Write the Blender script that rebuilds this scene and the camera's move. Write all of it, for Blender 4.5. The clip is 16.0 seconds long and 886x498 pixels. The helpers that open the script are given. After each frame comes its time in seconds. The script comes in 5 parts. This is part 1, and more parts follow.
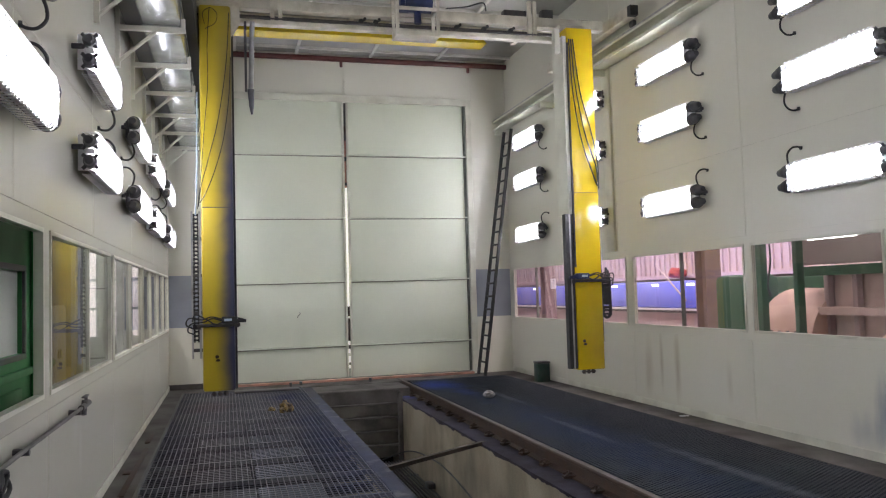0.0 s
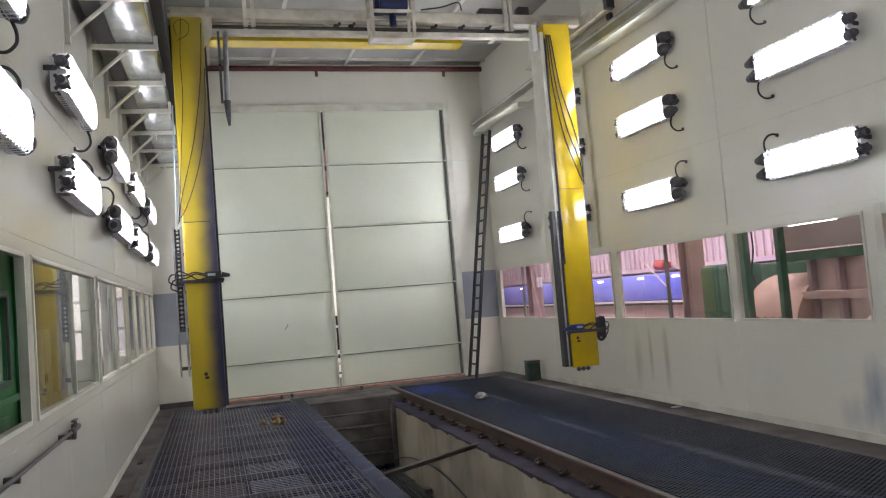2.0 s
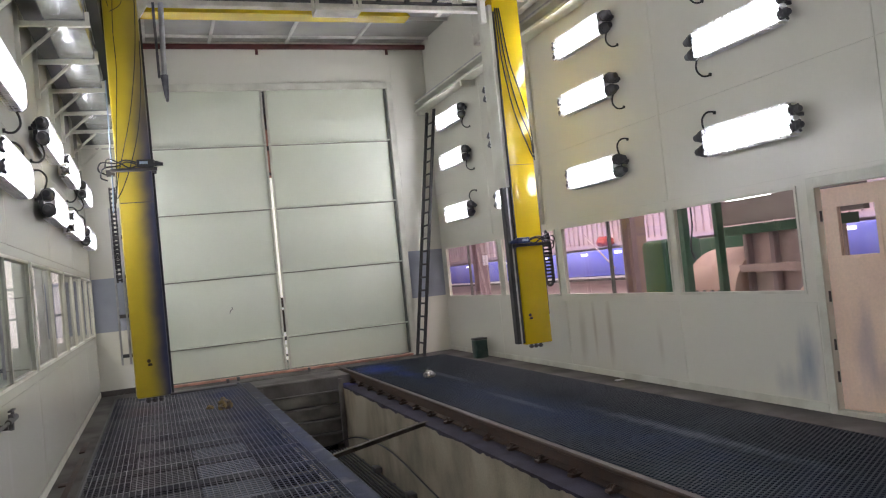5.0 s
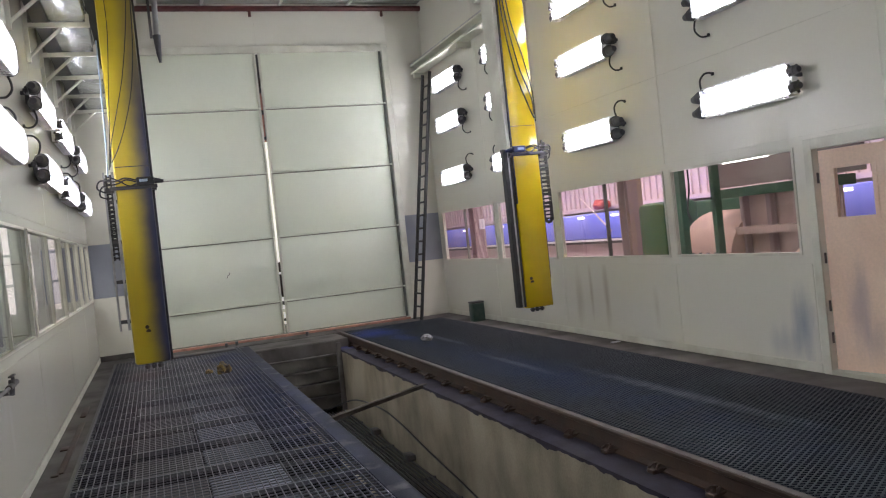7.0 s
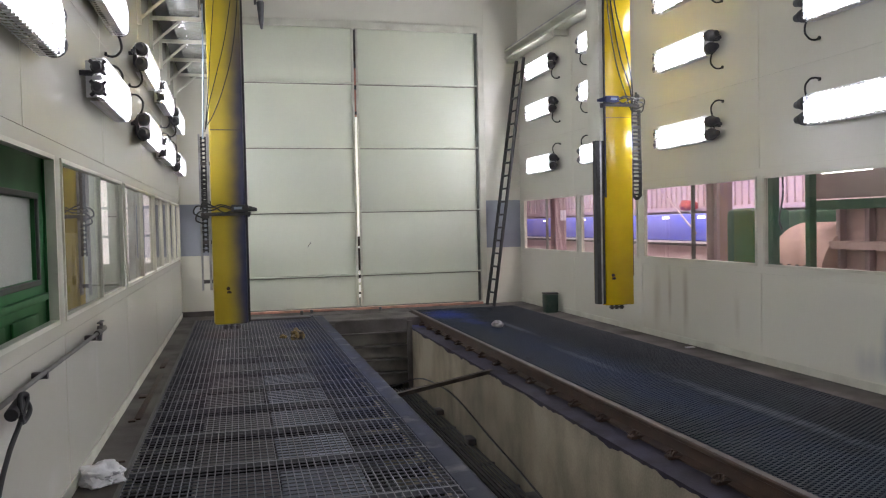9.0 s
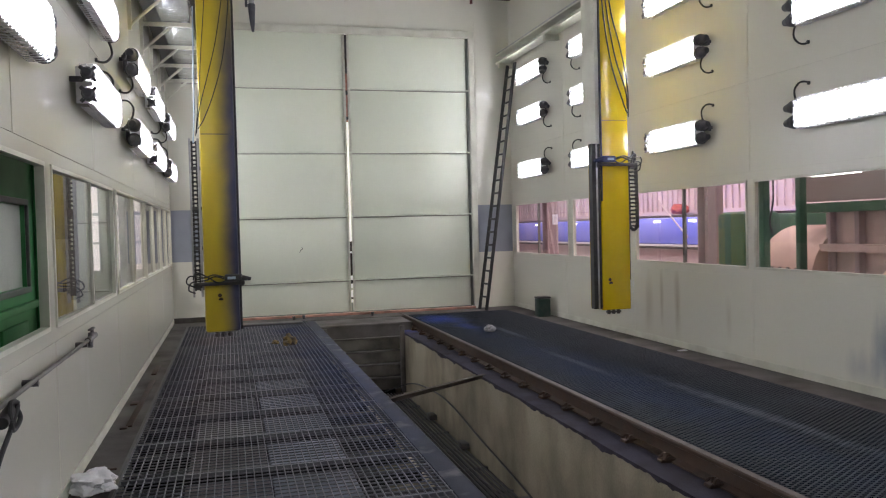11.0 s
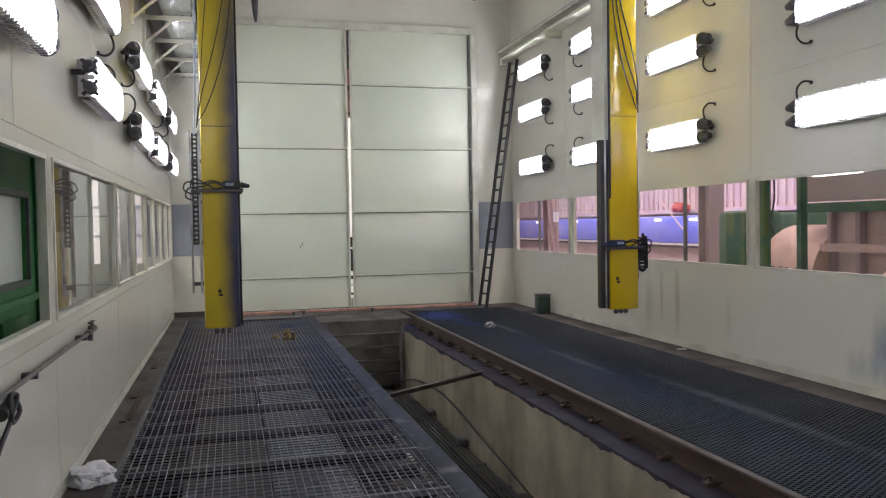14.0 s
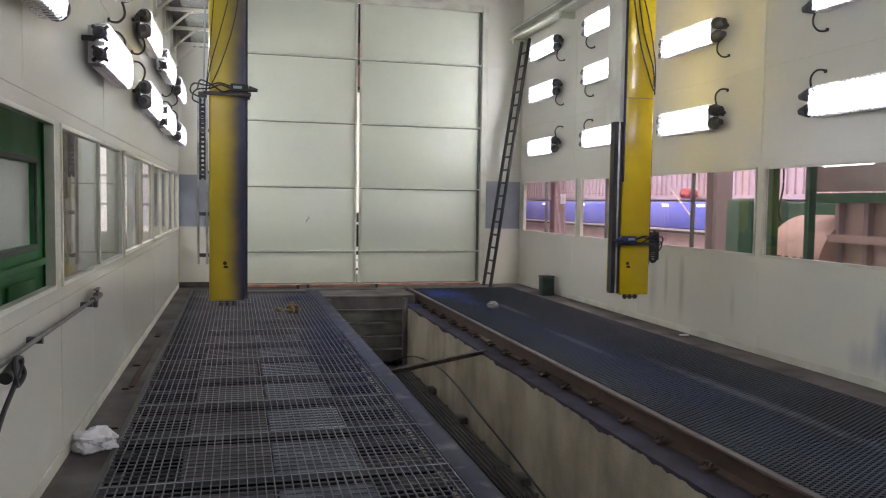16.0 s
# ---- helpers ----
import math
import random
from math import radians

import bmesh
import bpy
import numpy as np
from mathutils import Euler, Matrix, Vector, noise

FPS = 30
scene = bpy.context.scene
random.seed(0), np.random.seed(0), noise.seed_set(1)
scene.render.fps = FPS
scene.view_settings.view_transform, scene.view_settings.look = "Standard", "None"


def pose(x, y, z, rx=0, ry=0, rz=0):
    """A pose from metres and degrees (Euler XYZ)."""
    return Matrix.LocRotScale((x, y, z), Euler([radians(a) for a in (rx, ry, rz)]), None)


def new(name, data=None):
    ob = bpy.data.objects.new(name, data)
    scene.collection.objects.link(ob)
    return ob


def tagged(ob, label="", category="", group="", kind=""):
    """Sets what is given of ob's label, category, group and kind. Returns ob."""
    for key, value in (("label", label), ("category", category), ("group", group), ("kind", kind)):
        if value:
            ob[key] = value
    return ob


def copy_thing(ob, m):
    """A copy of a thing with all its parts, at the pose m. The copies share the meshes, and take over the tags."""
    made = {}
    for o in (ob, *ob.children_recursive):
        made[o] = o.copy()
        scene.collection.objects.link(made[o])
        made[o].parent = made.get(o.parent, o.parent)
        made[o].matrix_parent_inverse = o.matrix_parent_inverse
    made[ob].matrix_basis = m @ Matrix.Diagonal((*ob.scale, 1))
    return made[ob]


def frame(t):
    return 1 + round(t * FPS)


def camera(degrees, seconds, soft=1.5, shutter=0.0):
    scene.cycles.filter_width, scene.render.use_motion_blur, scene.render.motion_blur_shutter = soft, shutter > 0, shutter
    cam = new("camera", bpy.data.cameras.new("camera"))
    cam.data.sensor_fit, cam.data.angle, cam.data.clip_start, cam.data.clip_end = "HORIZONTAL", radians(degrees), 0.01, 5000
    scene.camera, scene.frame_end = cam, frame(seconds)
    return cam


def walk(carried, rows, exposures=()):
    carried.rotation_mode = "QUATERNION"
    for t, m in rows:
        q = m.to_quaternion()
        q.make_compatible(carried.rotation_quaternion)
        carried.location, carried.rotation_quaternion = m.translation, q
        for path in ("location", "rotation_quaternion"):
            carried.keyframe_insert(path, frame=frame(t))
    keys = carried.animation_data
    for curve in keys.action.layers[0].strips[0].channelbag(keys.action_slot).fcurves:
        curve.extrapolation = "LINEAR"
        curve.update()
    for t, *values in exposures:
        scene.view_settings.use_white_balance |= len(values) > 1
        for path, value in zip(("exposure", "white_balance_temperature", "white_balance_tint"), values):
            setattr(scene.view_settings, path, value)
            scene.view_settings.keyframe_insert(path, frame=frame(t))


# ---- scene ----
cam = camera(58.54, 16.0, soft=1.15)
EYE = (0.0, 0.0, 1.70)
TURNS = [
    (0.0, -15.24, 3.17, 1.70),
    (0.5, -15.12, 3.33, 1.83),
    (1.0, -14.76, 3.11, 2.21),
    (1.5, -14.61, 3.14, 3.00),
    (2.0, -16.18, 3.40, 4.67),
    (2.5, -18.75, 3.04, 5.88),
    (3.0, -19.97, 2.78, 6.11),
    (3.5, -19.80, 2.54, 6.00),
    (4.0, -20.15, 1.98, 5.91),
    (6.5, -19.79, 0.45, 5.42),
    (7.0, -20.30, -1.09, 6.05),
    (7.5, -20.82, -1.57, 6.27),
    (8.0, -19.18, -1.81, 5.16),
    (8.5, -15.76, -2.22, 2.84),
    (9.0, -14.53, -1.83, 1.21),
    (11.5, -15.38, -1.49, 1.62),
    (12.0, -15.66, -1.52, 1.64),
    (12.5, -15.69, -1.28, 1.52),
    (13.0, -15.93, -1.13, 1.73),
    (13.5, -15.66, -1.15, 1.64),
    (14.0, -15.06, -1.76, 0.96),
    (14.5, -14.91, -2.82, -0.53),
    (15.0, -14.95, -3.29, -1.33),
    (15.5, -14.82, -3.23, -1.10),
    (16.0, -14.58, -3.33, -0.86),
]
walk(cam, [(t, pose(*EYE, 90 + p, r, y)) for t, y, p, r in TURNS], exposures=[(0.0, 0.0, 6500, 10), (16.0, 0.0, 6500, 10)])

# ---- the light outside ----
world = bpy.data.worlds.new("sky")
scene.world = world
world.use_nodes = True
sky = world.node_tree.nodes.new("ShaderNodeTexSky")
sky.sky_type, sky.sun_disc = "NISHITA", False
sky.sun_elevation, sky.sun_rotation = radians(50), radians(120)
world.node_tree.links.new(sky.outputs[0], world.node_tree.nodes["Background"].inputs[0])
world.node_tree.nodes["Background"].inputs[1].default_value = 0.12


def area(name, m, sx, sy, watts, colour):
    lamp = bpy.data.lights.new(name, "AREA")
    lamp.shape, lamp.size, lamp.size_y, lamp.energy, lamp.color = "RECTANGLE", sx, sy, watts, colour
    ob = new(name, lamp)
    ob.matrix_world = m
    return ob


TUBE_POWER = 28.5
# unseen area lamps added to light the halls on either side of the booth
area("hall_fill_right", pose(8.6, 17.5, 7.7, 0, -22, 0), 3.0, 22.0, 2450, (1.0, 0.84, 0.87))
area("hall_fill_left", pose(-5.0, 9.0, 7.9, 0, 0, 0), 3.0, 20.0, 900, (1.0, 0.95, 0.93))
area("daylight_behind_door", pose(2.4, 18.2, 3.6, 90, 0, 180), 5.0, 6.0, 120, (1.0, 0.95, 0.88))


# ---- materials ----
def mat(name, colour, rough=0.5, metal=0.0, second=None, scale=3.0, fine=60.0, bump=0.05, stretch=(1, 1, 1), mix=(0.4, 0.65), grain=0.12, spec=0.5, rvar=0.1):
    """Two-scale paint, stone or metal: blotches of a second colour, fine grain and a shallow relief."""
    m = bpy.data.materials.new(name)
    m.use_nodes = True
    nt = m.node_tree
    n, l = nt.nodes, nt.links
    b = n["Principled BSDF"]
    b.inputs["Metallic"].default_value = metal
    b.inputs["Specular IOR Level"].default_value = spec
    mp = n.new("ShaderNodeMapping")
    mp.inputs["Scale"].default_value = stretch
    geo = n.new("ShaderNodeNewGeometry")
    l.new(geo.outputs["Position"], mp.inputs["Vector"])
    big = n.new("ShaderNodeTexNoise")
    big.inputs["Scale"].default_value, big.inputs["Detail"].default_value = scale, 6
    l.new(mp.outputs[0], big.inputs["Vector"])
    ramp = n.new("ShaderNodeMapRange")
    ramp.inputs[1].default_value, ramp.inputs[2].default_value = mix
    l.new(big.outputs["Fac"], ramp.inputs[0])
    a = n.new("ShaderNodeMix")
    a.data_type = "RGBA"
    a.inputs["A"].default_value = (*colour, 1)
    a.inputs["B"].default_value = (*(second or [c * 0.8 for c in colour]), 1)
    l.new(ramp.outputs[0], a.inputs["Factor"])
    small = n.new("ShaderNodeTexNoise")
    small.inputs["Scale"].default_value, small.inputs["Detail"].default_value = fine, 3
    l.new(geo.outputs["Position"], small.inputs["Vector"])
    hsv = n.new("ShaderNodeHueSaturation")
    val = n.new("ShaderNodeMapRange")
    val.inputs[3].default_value, val.inputs[4].default_value = 1 - grain, 1 + grain
    l.new(small.outputs["Fac"], val.inputs[0])
    l.new(val.outputs[0], hsv.inputs["Value"])
    l.new(a.outputs["Result"], hsv.inputs["Color"])
    l.new(hsv.outputs[0], b.inputs["Base Color"])
    rr = n.new("ShaderNodeMapRange")
    rr.inputs[3].default_value, rr.inputs[4].default_value = max(0.05, rough - rvar), min(1, rough + rvar * 1.2)
    l.new(big.outputs["Fac"], rr.inputs[0])
    l.new(rr.outputs[0], b.inputs["Roughness"])
    if bump:
        bp = n.new("ShaderNodeBump")
        bp.inputs["Strength"].default_value, bp.inputs["Distance"].default_value = bump, 0.01
        l.new(small.outputs["Fac"], bp.inputs["Height"])
        l.new(bp.outputs[0], b.inputs["Normal"])
    return m


def glow(name, colour, strength):
    m = bpy.data.materials.new(name)
    m.use_nodes = True
    b = m.node_tree.nodes["Principled BSDF"]
    b.inputs["Base Color"].default_value = (0.8, 0.8, 0.8, 1)
    b.inputs["Emission Color"].default_value = (*colour, 1)
    b.inputs["Emission Strength"].default_value = strength
    return m


def clear(name, tint=(1, 1, 1), rough=0.0):
    m = bpy.data.materials.new(name)
    m.use_nodes = True
    b = m.node_tree.nodes["Principled BSDF"]
    b.inputs["Base Color"].default_value = (*tint, 1)
    b.inputs["Transmission Weight"].default_value = 1
    b.inputs["Roughness"].default_value = rough
    b.inputs["IOR"].default_value = 1.45
    return m


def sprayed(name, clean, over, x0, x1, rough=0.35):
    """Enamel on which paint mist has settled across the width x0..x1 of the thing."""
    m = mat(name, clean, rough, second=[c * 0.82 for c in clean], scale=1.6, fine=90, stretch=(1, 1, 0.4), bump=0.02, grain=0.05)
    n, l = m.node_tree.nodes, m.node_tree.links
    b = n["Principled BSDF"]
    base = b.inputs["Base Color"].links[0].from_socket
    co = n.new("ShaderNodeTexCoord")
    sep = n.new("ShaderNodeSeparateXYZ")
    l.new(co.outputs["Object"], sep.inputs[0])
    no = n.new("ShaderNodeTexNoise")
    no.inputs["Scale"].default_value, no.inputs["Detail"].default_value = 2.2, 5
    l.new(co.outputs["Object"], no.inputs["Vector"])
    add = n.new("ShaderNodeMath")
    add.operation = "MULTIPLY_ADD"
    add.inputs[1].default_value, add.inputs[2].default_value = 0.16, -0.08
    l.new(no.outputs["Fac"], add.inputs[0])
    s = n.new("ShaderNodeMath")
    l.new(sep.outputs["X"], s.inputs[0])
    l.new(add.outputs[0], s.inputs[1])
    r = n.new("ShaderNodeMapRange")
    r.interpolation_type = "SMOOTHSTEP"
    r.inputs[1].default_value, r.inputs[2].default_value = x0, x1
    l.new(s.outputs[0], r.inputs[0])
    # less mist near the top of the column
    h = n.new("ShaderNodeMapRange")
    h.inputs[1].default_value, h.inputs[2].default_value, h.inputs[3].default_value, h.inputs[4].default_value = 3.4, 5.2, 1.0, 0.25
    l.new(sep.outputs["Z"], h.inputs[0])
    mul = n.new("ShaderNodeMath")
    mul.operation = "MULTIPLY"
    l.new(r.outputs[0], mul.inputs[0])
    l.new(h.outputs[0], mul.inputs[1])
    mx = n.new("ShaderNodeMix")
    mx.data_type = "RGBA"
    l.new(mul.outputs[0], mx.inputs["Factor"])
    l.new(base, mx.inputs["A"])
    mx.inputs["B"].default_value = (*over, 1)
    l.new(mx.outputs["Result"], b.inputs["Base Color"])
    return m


WALL = mat("cream wall enamel", (0.70, 0.686, 0.602), 0.21, second=(0.690, 0.676, 0.592), mix=(0.1, 0.9), scale=0.8, fine=35, stretch=(1, 1, 0.35), bump=0.0, grain=0.02, rvar=0.015)
DOORP = mat("pale green door enamel", (0.695, 0.725, 0.605), 0.36, second=(0.65, 0.685, 0.575), scale=0.6, fine=30, bump=0.015, grain=0.03)
TRIM = mat("cream trim enamel", (0.64, 0.64, 0.55), 0.4, second=(0.52, 0.51, 0.43), scale=2.5, fine=60, bump=0.03, grain=0.06)
GAP = mat("dark joint", (0.26, 0.25, 0.21), 0.8)
STILESHADE = mat("dark green grey recess shade", (0.13, 0.14, 0.12), 0.7, second=(0.08, 0.085, 0.07), scale=5)
GREYPATCH = mat("blue grey paint", (0.30, 0.32, 0.37), 0.5, second=(0.25, 0.27, 0.32), scale=1.2, bump=0.02, grain=0.04)
# white sheets greyed: the weak light at the ceiling is put into the colour
CEIL = mat("dimmed white ceiling sheet", (0.34, 0.33, 0.30), 0.55, second=(0.25, 0.24, 0.215), scale=1.0, bump=0.02)
CEILTRIM = mat("white ceiling bar", (0.58, 0.57, 0.52), 0.4)
WHITE = mat("white machine enamel", (0.57, 0.535, 0.45), 0.4, second=(0.42, 0.385, 0.31), scale=5, bump=0.03)
YELLOW = mat("yellow machine enamel", (0.66, 0.47, 0.01), 0.12, second=(0.58, 0.40, 0.01), scale=2, fine=90, bump=0.015, grain=0.04)
YELLOW.node_tree.nodes["Principled BSDF"].inputs["Coat Weight"].default_value = 0.7
YELLOW.node_tree.nodes["Principled BSDF"].inputs["Coat Roughness"].default_value = 0.19
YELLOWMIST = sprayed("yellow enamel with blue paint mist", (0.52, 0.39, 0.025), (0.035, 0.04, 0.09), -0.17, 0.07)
STEEL = mat("bare steel", (0.45, 0.45, 0.46), 0.35, metal=0.9, second=(0.3, 0.29, 0.28), scale=6)
GALV = mat("galvanised sheet", (0.62, 0.64, 0.66), 0.22, metal=0.85, second=(0.48, 0.50, 0.52), scale=4, bump=0.03)
DARKSTEEL = mat("dark painted steel", (0.045, 0.045, 0.05), 0.5, second=(0.08, 0.07, 0.065), scale=8)
BLACK = mat("black rubber", (0.018, 0.018, 0.02), 0.55, second=(0.03, 0.03, 0.032), scale=20)
CAPGREY = mat("dark grey cast housing", (0.05, 0.05, 0.06), 0.45, second=(0.08, 0.08, 0.09), scale=12)
BLUE = mat("blue motor enamel", (0.014, 0.024, 0.095), 0.4, second=(0.01, 0.016, 0.05), scale=8)
REDPIPE = mat("dark red pipe enamel", (0.095, 0.02, 0.018), 0.45, second=(0.065, 0.015, 0.014), scale=4)
RUST = mat("rusted rail steel", (0.038, 0.023, 0.017), 0.6, metal=0.2, second=(0.062, 0.036, 0.024), scale=5, fine=80, bump=0.25)
RAILHEAD = mat("worn rail head", (0.075, 0.06, 0.052), 0.55, metal=0.2, second=(0.05, 0.038, 0.032), scale=6)
GRATE = mat("painted steel grating", (0.10, 0.103, 0.122), 0.55, metal=0.1, spec=0.3, second=(0.155, 0.153, 0.165), scale=1.1, fine=40, bump=0.1)
GRATE2 = mat("blue misted steel mesh", (0.017, 0.022, 0.031), 0.65, spec=0.18, second=(0.031, 0.039, 0.051), scale=0.9, fine=40, bump=0.1, mix=(0.48, 0.72))
FILTER = mat("overspray filter mat", (0.066, 0.056, 0.058), 0.9, second=(0.10, 0.09, 0.094), scale=1.3, fine=120, bump=0.3)
FILTER2 = mat("blue grey overspray filter mat", (0.105, 0.112, 0.145), 0.9, second=(0.17, 0.18, 0.225), scale=1.7, fine=120, bump=0.3)
# near black, so that the shade below the gratings lies in the colour
VOID = mat("near black underfloor shade", (0.010, 0.010, 0.011), 0.9)
CONC = mat("stained pit concrete", (0.31, 0.272, 0.20), 0.9, second=(0.10, 0.084, 0.058), scale=1.5, fine=45, bump=0.4, stretch=(1, 1, 0.7), mix=(0.34, 0.74), grain=0.2)
LEDGE = mat("violet stained ledge", (0.030, 0.027, 0.043), 0.9, spec=0.2, second=(0.020, 0.017, 0.022), scale=3, fine=50, bump=0.3)
KERB = mat("grey floor edge", (0.11, 0.10, 0.094), 0.75, second=(0.05, 0.043, 0.038), scale=1.8, fine=45, bump=0.2)
EDGE = mat("paint spattered steel edge", (0.020, 0.023, 0.036), 0.75, spec=0.25, second=(0.10, 0.10, 0.105), scale=3.5, fine=60, bump=0.2, mix=(0.54, 0.66))
REDWOOD = mat("salmon primer sill", (0.50, 0.24, 0.18), 0.7, second=(0.30, 0.16, 0.12), scale=4)
PEACH = mat("peach door enamel", (0.86, 0.66, 0.52), 0.45, second=(0.78, 0.57, 0.44), scale=1.3, fine=40, bump=0.02)
PINKSHEET = mat("pinkish cladding sheet", (0.56, 0.46, 0.46), 0.55, second=(0.48, 0.38, 0.38), scale=1.0)
BROWNPOST = mat("mauve steel post", (0.38, 0.29, 0.29), 0.55, second=(0.31, 0.235, 0.24), scale=2)
GREENP = mat("green machine enamel", (0.035, 0.115, 0.06), 0.4, second=(0.025, 0.08, 0.045), scale=1.5, bump=0.02)
GREENLOCO = mat("dark green vehicle enamel", (0.03, 0.16, 0.05), 0.5, second=(0.022, 0.11, 0.035), scale=1.2, bump=0.02, grain=0.05, spec=0.25)
BLUETANK = mat("bright blue coach enamel", (0.19, 0.24, 0.96), 0.18, second=(0.32, 0.36, 0.96), scale=0.8)
GREYFLOOR = mat("hall concrete floor", (0.22, 0.17, 0.15), 0.8, second=(0.16, 0.12, 0.11), scale=0.8)
PALE = mat("pale hall wall", (0.34, 0.32, 0.29), 0.7, second=(0.27, 0.25, 0.23), scale=0.5)
DARKEND = mat("dull grey hall end wall", (0.24, 0.225, 0.21), 0.8, second=(0.17, 0.155, 0.145), scale=0.7)
PIPEGREY = mat("dull grey pipe paint", (0.13, 0.125, 0.12), 0.5, second=(0.10, 0.095, 0.09), scale=6)
BOXGREEN = mat("dark green metal can", (0.02, 0.05, 0.04), 0.45, second=(0.05, 0.07, 0.06), scale=9)
BAG = mat("white plastic bag", (0.75, 0.75, 0.78), 0.35, second=(0.66, 0.66, 0.70), scale=12, bump=0.1)
RAG = mat("ochre paint stained rag", (0.22, 0.15, 0.05), 0.9, second=(0.08, 0.07, 0.06), scale=14, fine=150, bump=0.4)
STONE = mat("pale grey stone", (0.34, 0.33, 0.33), 0.9, second=(0.22, 0.22, 0.23), scale=20, bump=0.4)
DUSTSTEEL = mat("dusty grey steel", (0.075, 0.066, 0.055), 0.9, spec=0.2, second=(0.045, 0.04, 0.034), scale=6)
DRUMP = mat("dull peach drum paint", (0.50, 0.345, 0.28), 0.6, second=(0.40, 0.275, 0.225), scale=2.5)
MULL = mat("grey mullion paint", (0.24, 0.235, 0.21), 0.5, second=(0.17, 0.165, 0.15), scale=5)
DIMMAUVE = mat("dim mauve sheet", (0.24, 0.20, 0.19), 0.6, second=(0.19, 0.15, 0.15), scale=1.5)
RACKP = mat("dull mauve rack paint", (0.58, 0.44, 0.40), 0.6, second=(0.45, 0.34, 0.31), scale=3)
CABLE = mat("black cable sheath", (0.02, 0.02, 0.022), 0.5)
PALEHOSE = mat("pale blue hose", (0.35, 0.45, 0.55), 0.4)
REFLECT = mat("white lamp reflector", (0.85, 0.85, 0.88), 0.3, bump=0)
WIRE = mat("bright guard wire", (0.75, 0.75, 0.78), 0.3, metal=0.5, bump=0)
TUBE = glow("fluorescent tube", (0.94, 0.935, 1.0), TUBE_POWER)
HALLTUBE = glow("hall fluorescent tube", (1.0, 0.95, 0.95), 9.0)
COACHGLINT = glow("bright coach glint", (1.0, 0.90, 0.93), 3.2)
SOFTGAP = glow("hazy pink hall window", (1.0, 0.86, 0.86), 1.1)
DAYGAP = glow("daylight behind the doors", (1.0, 0.95, 0.84), 0.7)
GLASS = clear("window glass")


# ---- mesh helpers ----
def bx(bm, x0, x1, y0, y1, z0, z1, bevel=0.0):
    r = bmesh.ops.create_cube(bm, size=1, matrix=Matrix.Translation(((x0 + x1) / 2, (y0 + y1) / 2, (z0 + z1) / 2)) @ Matrix.Diagonal((abs(x1 - x0), abs(y1 - y0), abs(z1 - z0), 1)))
    if bevel:
        es = list({e for v in r["verts"] for e in v.link_edges})
        bmesh.ops.bevel(bm, geom=es, offset=bevel, segments=2, affect="EDGES", profile=0.5)
    return bm


def fast_boxes(boxes):
    """Many plain bars in one bmesh."""
    bm = bmesh.new()
    for x0, x1, y0, y1, z0, z1 in boxes:
        v = [bm.verts.new(p) for p in ((x0, y0, z0), (x1, y0, z0), (x1, y1, z0), (x0, y1, z0), (x0, y0, z1), (x1, y0, z1), (x1, y1, z1), (x0, y1, z1))]
        for f in ((3, 2, 1, 0), (4, 5, 6, 7), (0, 1, 5, 4), (1, 2, 6, 5), (2, 3, 7, 6), (3, 0, 4, 7)):
            bm.faces.new([v[i] for i in f])
    return bm


def rod(bm, p, q, r, n=12, r2=None):
    p, q = Vector(p), Vector(q)
    d = q - p
    bmesh.ops.create_cone(bm, cap_ends=True, segments=n, radius1=r, radius2=r if r2 is None else r2, depth=d.length,
                          matrix=Matrix.Translation((p + q) / 2) @ d.to_track_quat("Z", "Y").to_matrix().to_4x4())
    return bm


def hose(bm, pts, r, n=8, step=10):
    """A round sheath through the points, smoothed."""
    P = [Vector(p) for p in pts]
    P = [P[0] * 2 - P[1]] + P + [P[-1] * 2 - P[-2]]
    line = []
    for i in range(1, len(P) - 2):
        a, b, c, d = P[i - 1:i + 3]
        for k in range(step):
            t = k / step
            line.append(0.5 * ((2 * b) + (c - a) * t + (2 * a - 5 * b + 4 * c - d) * t * t + (3 * b - a - 3 * c + d) * t ** 3))
    line.append(P[-2])
    rings = []
    for i, p in enumerate(line):
        d = (line[min(i + 1, len(line) - 1)] - line[max(i - 1, 0)]).normalized()
        q = d.to_track_quat("Z", "Y")
        rings.append([bm.verts.new(p + q @ Vector((r * math.cos(a), r * math.sin(a), 0))) for a in [2 * math.pi * k / n for k in range(n)]])
    for a, b in zip(rings, rings[1:]):
        for k in range(n):
            bm.faces.new((a[k], a[(k + 1) % n], b[(k + 1) % n], b[k]))
    bm.faces.new(rings[0][::-1]), bm.faces.new(rings[-1])
    return bm


def profile(bm, pts, y0, y1):
    a = [bm.verts.new((x, y0, z)) for x, z in pts]
    b = [bm.verts.new((x, y1, z)) for x, z in pts]
    n = len(pts)
    for i in range(n):
        bm.faces.new((a[i], a[(i + 1) % n], b[(i + 1) % n], b[i]))
    bm.faces.new(a[::-1]), bm.faces.new(b)
    return bm


def part(name, bm, material, parent=None, label="", smooth=False):
    me = bpy.data.meshes.new(name)
    bmesh.ops.recalc_face_normals(bm, faces=bm.faces)
    bm.to_mesh(me)
    bm.free()
    me.materials.append(material)
    if smooth:
        for p in me.polygons:
            p.use_smooth = True
        me.set_sharp_from_angle(angle=radians(40))
    ob = new(name, me)
    if parent:
        ob.parent = parent
    if label:
        ob["label"] = label
    return ob


def box(name, b, material, parent=None, bevel=0.0, label=""):
    return part(name, bx(bmesh.new(), *b, bevel=bevel), material, parent, label, smooth=bevel > 0)


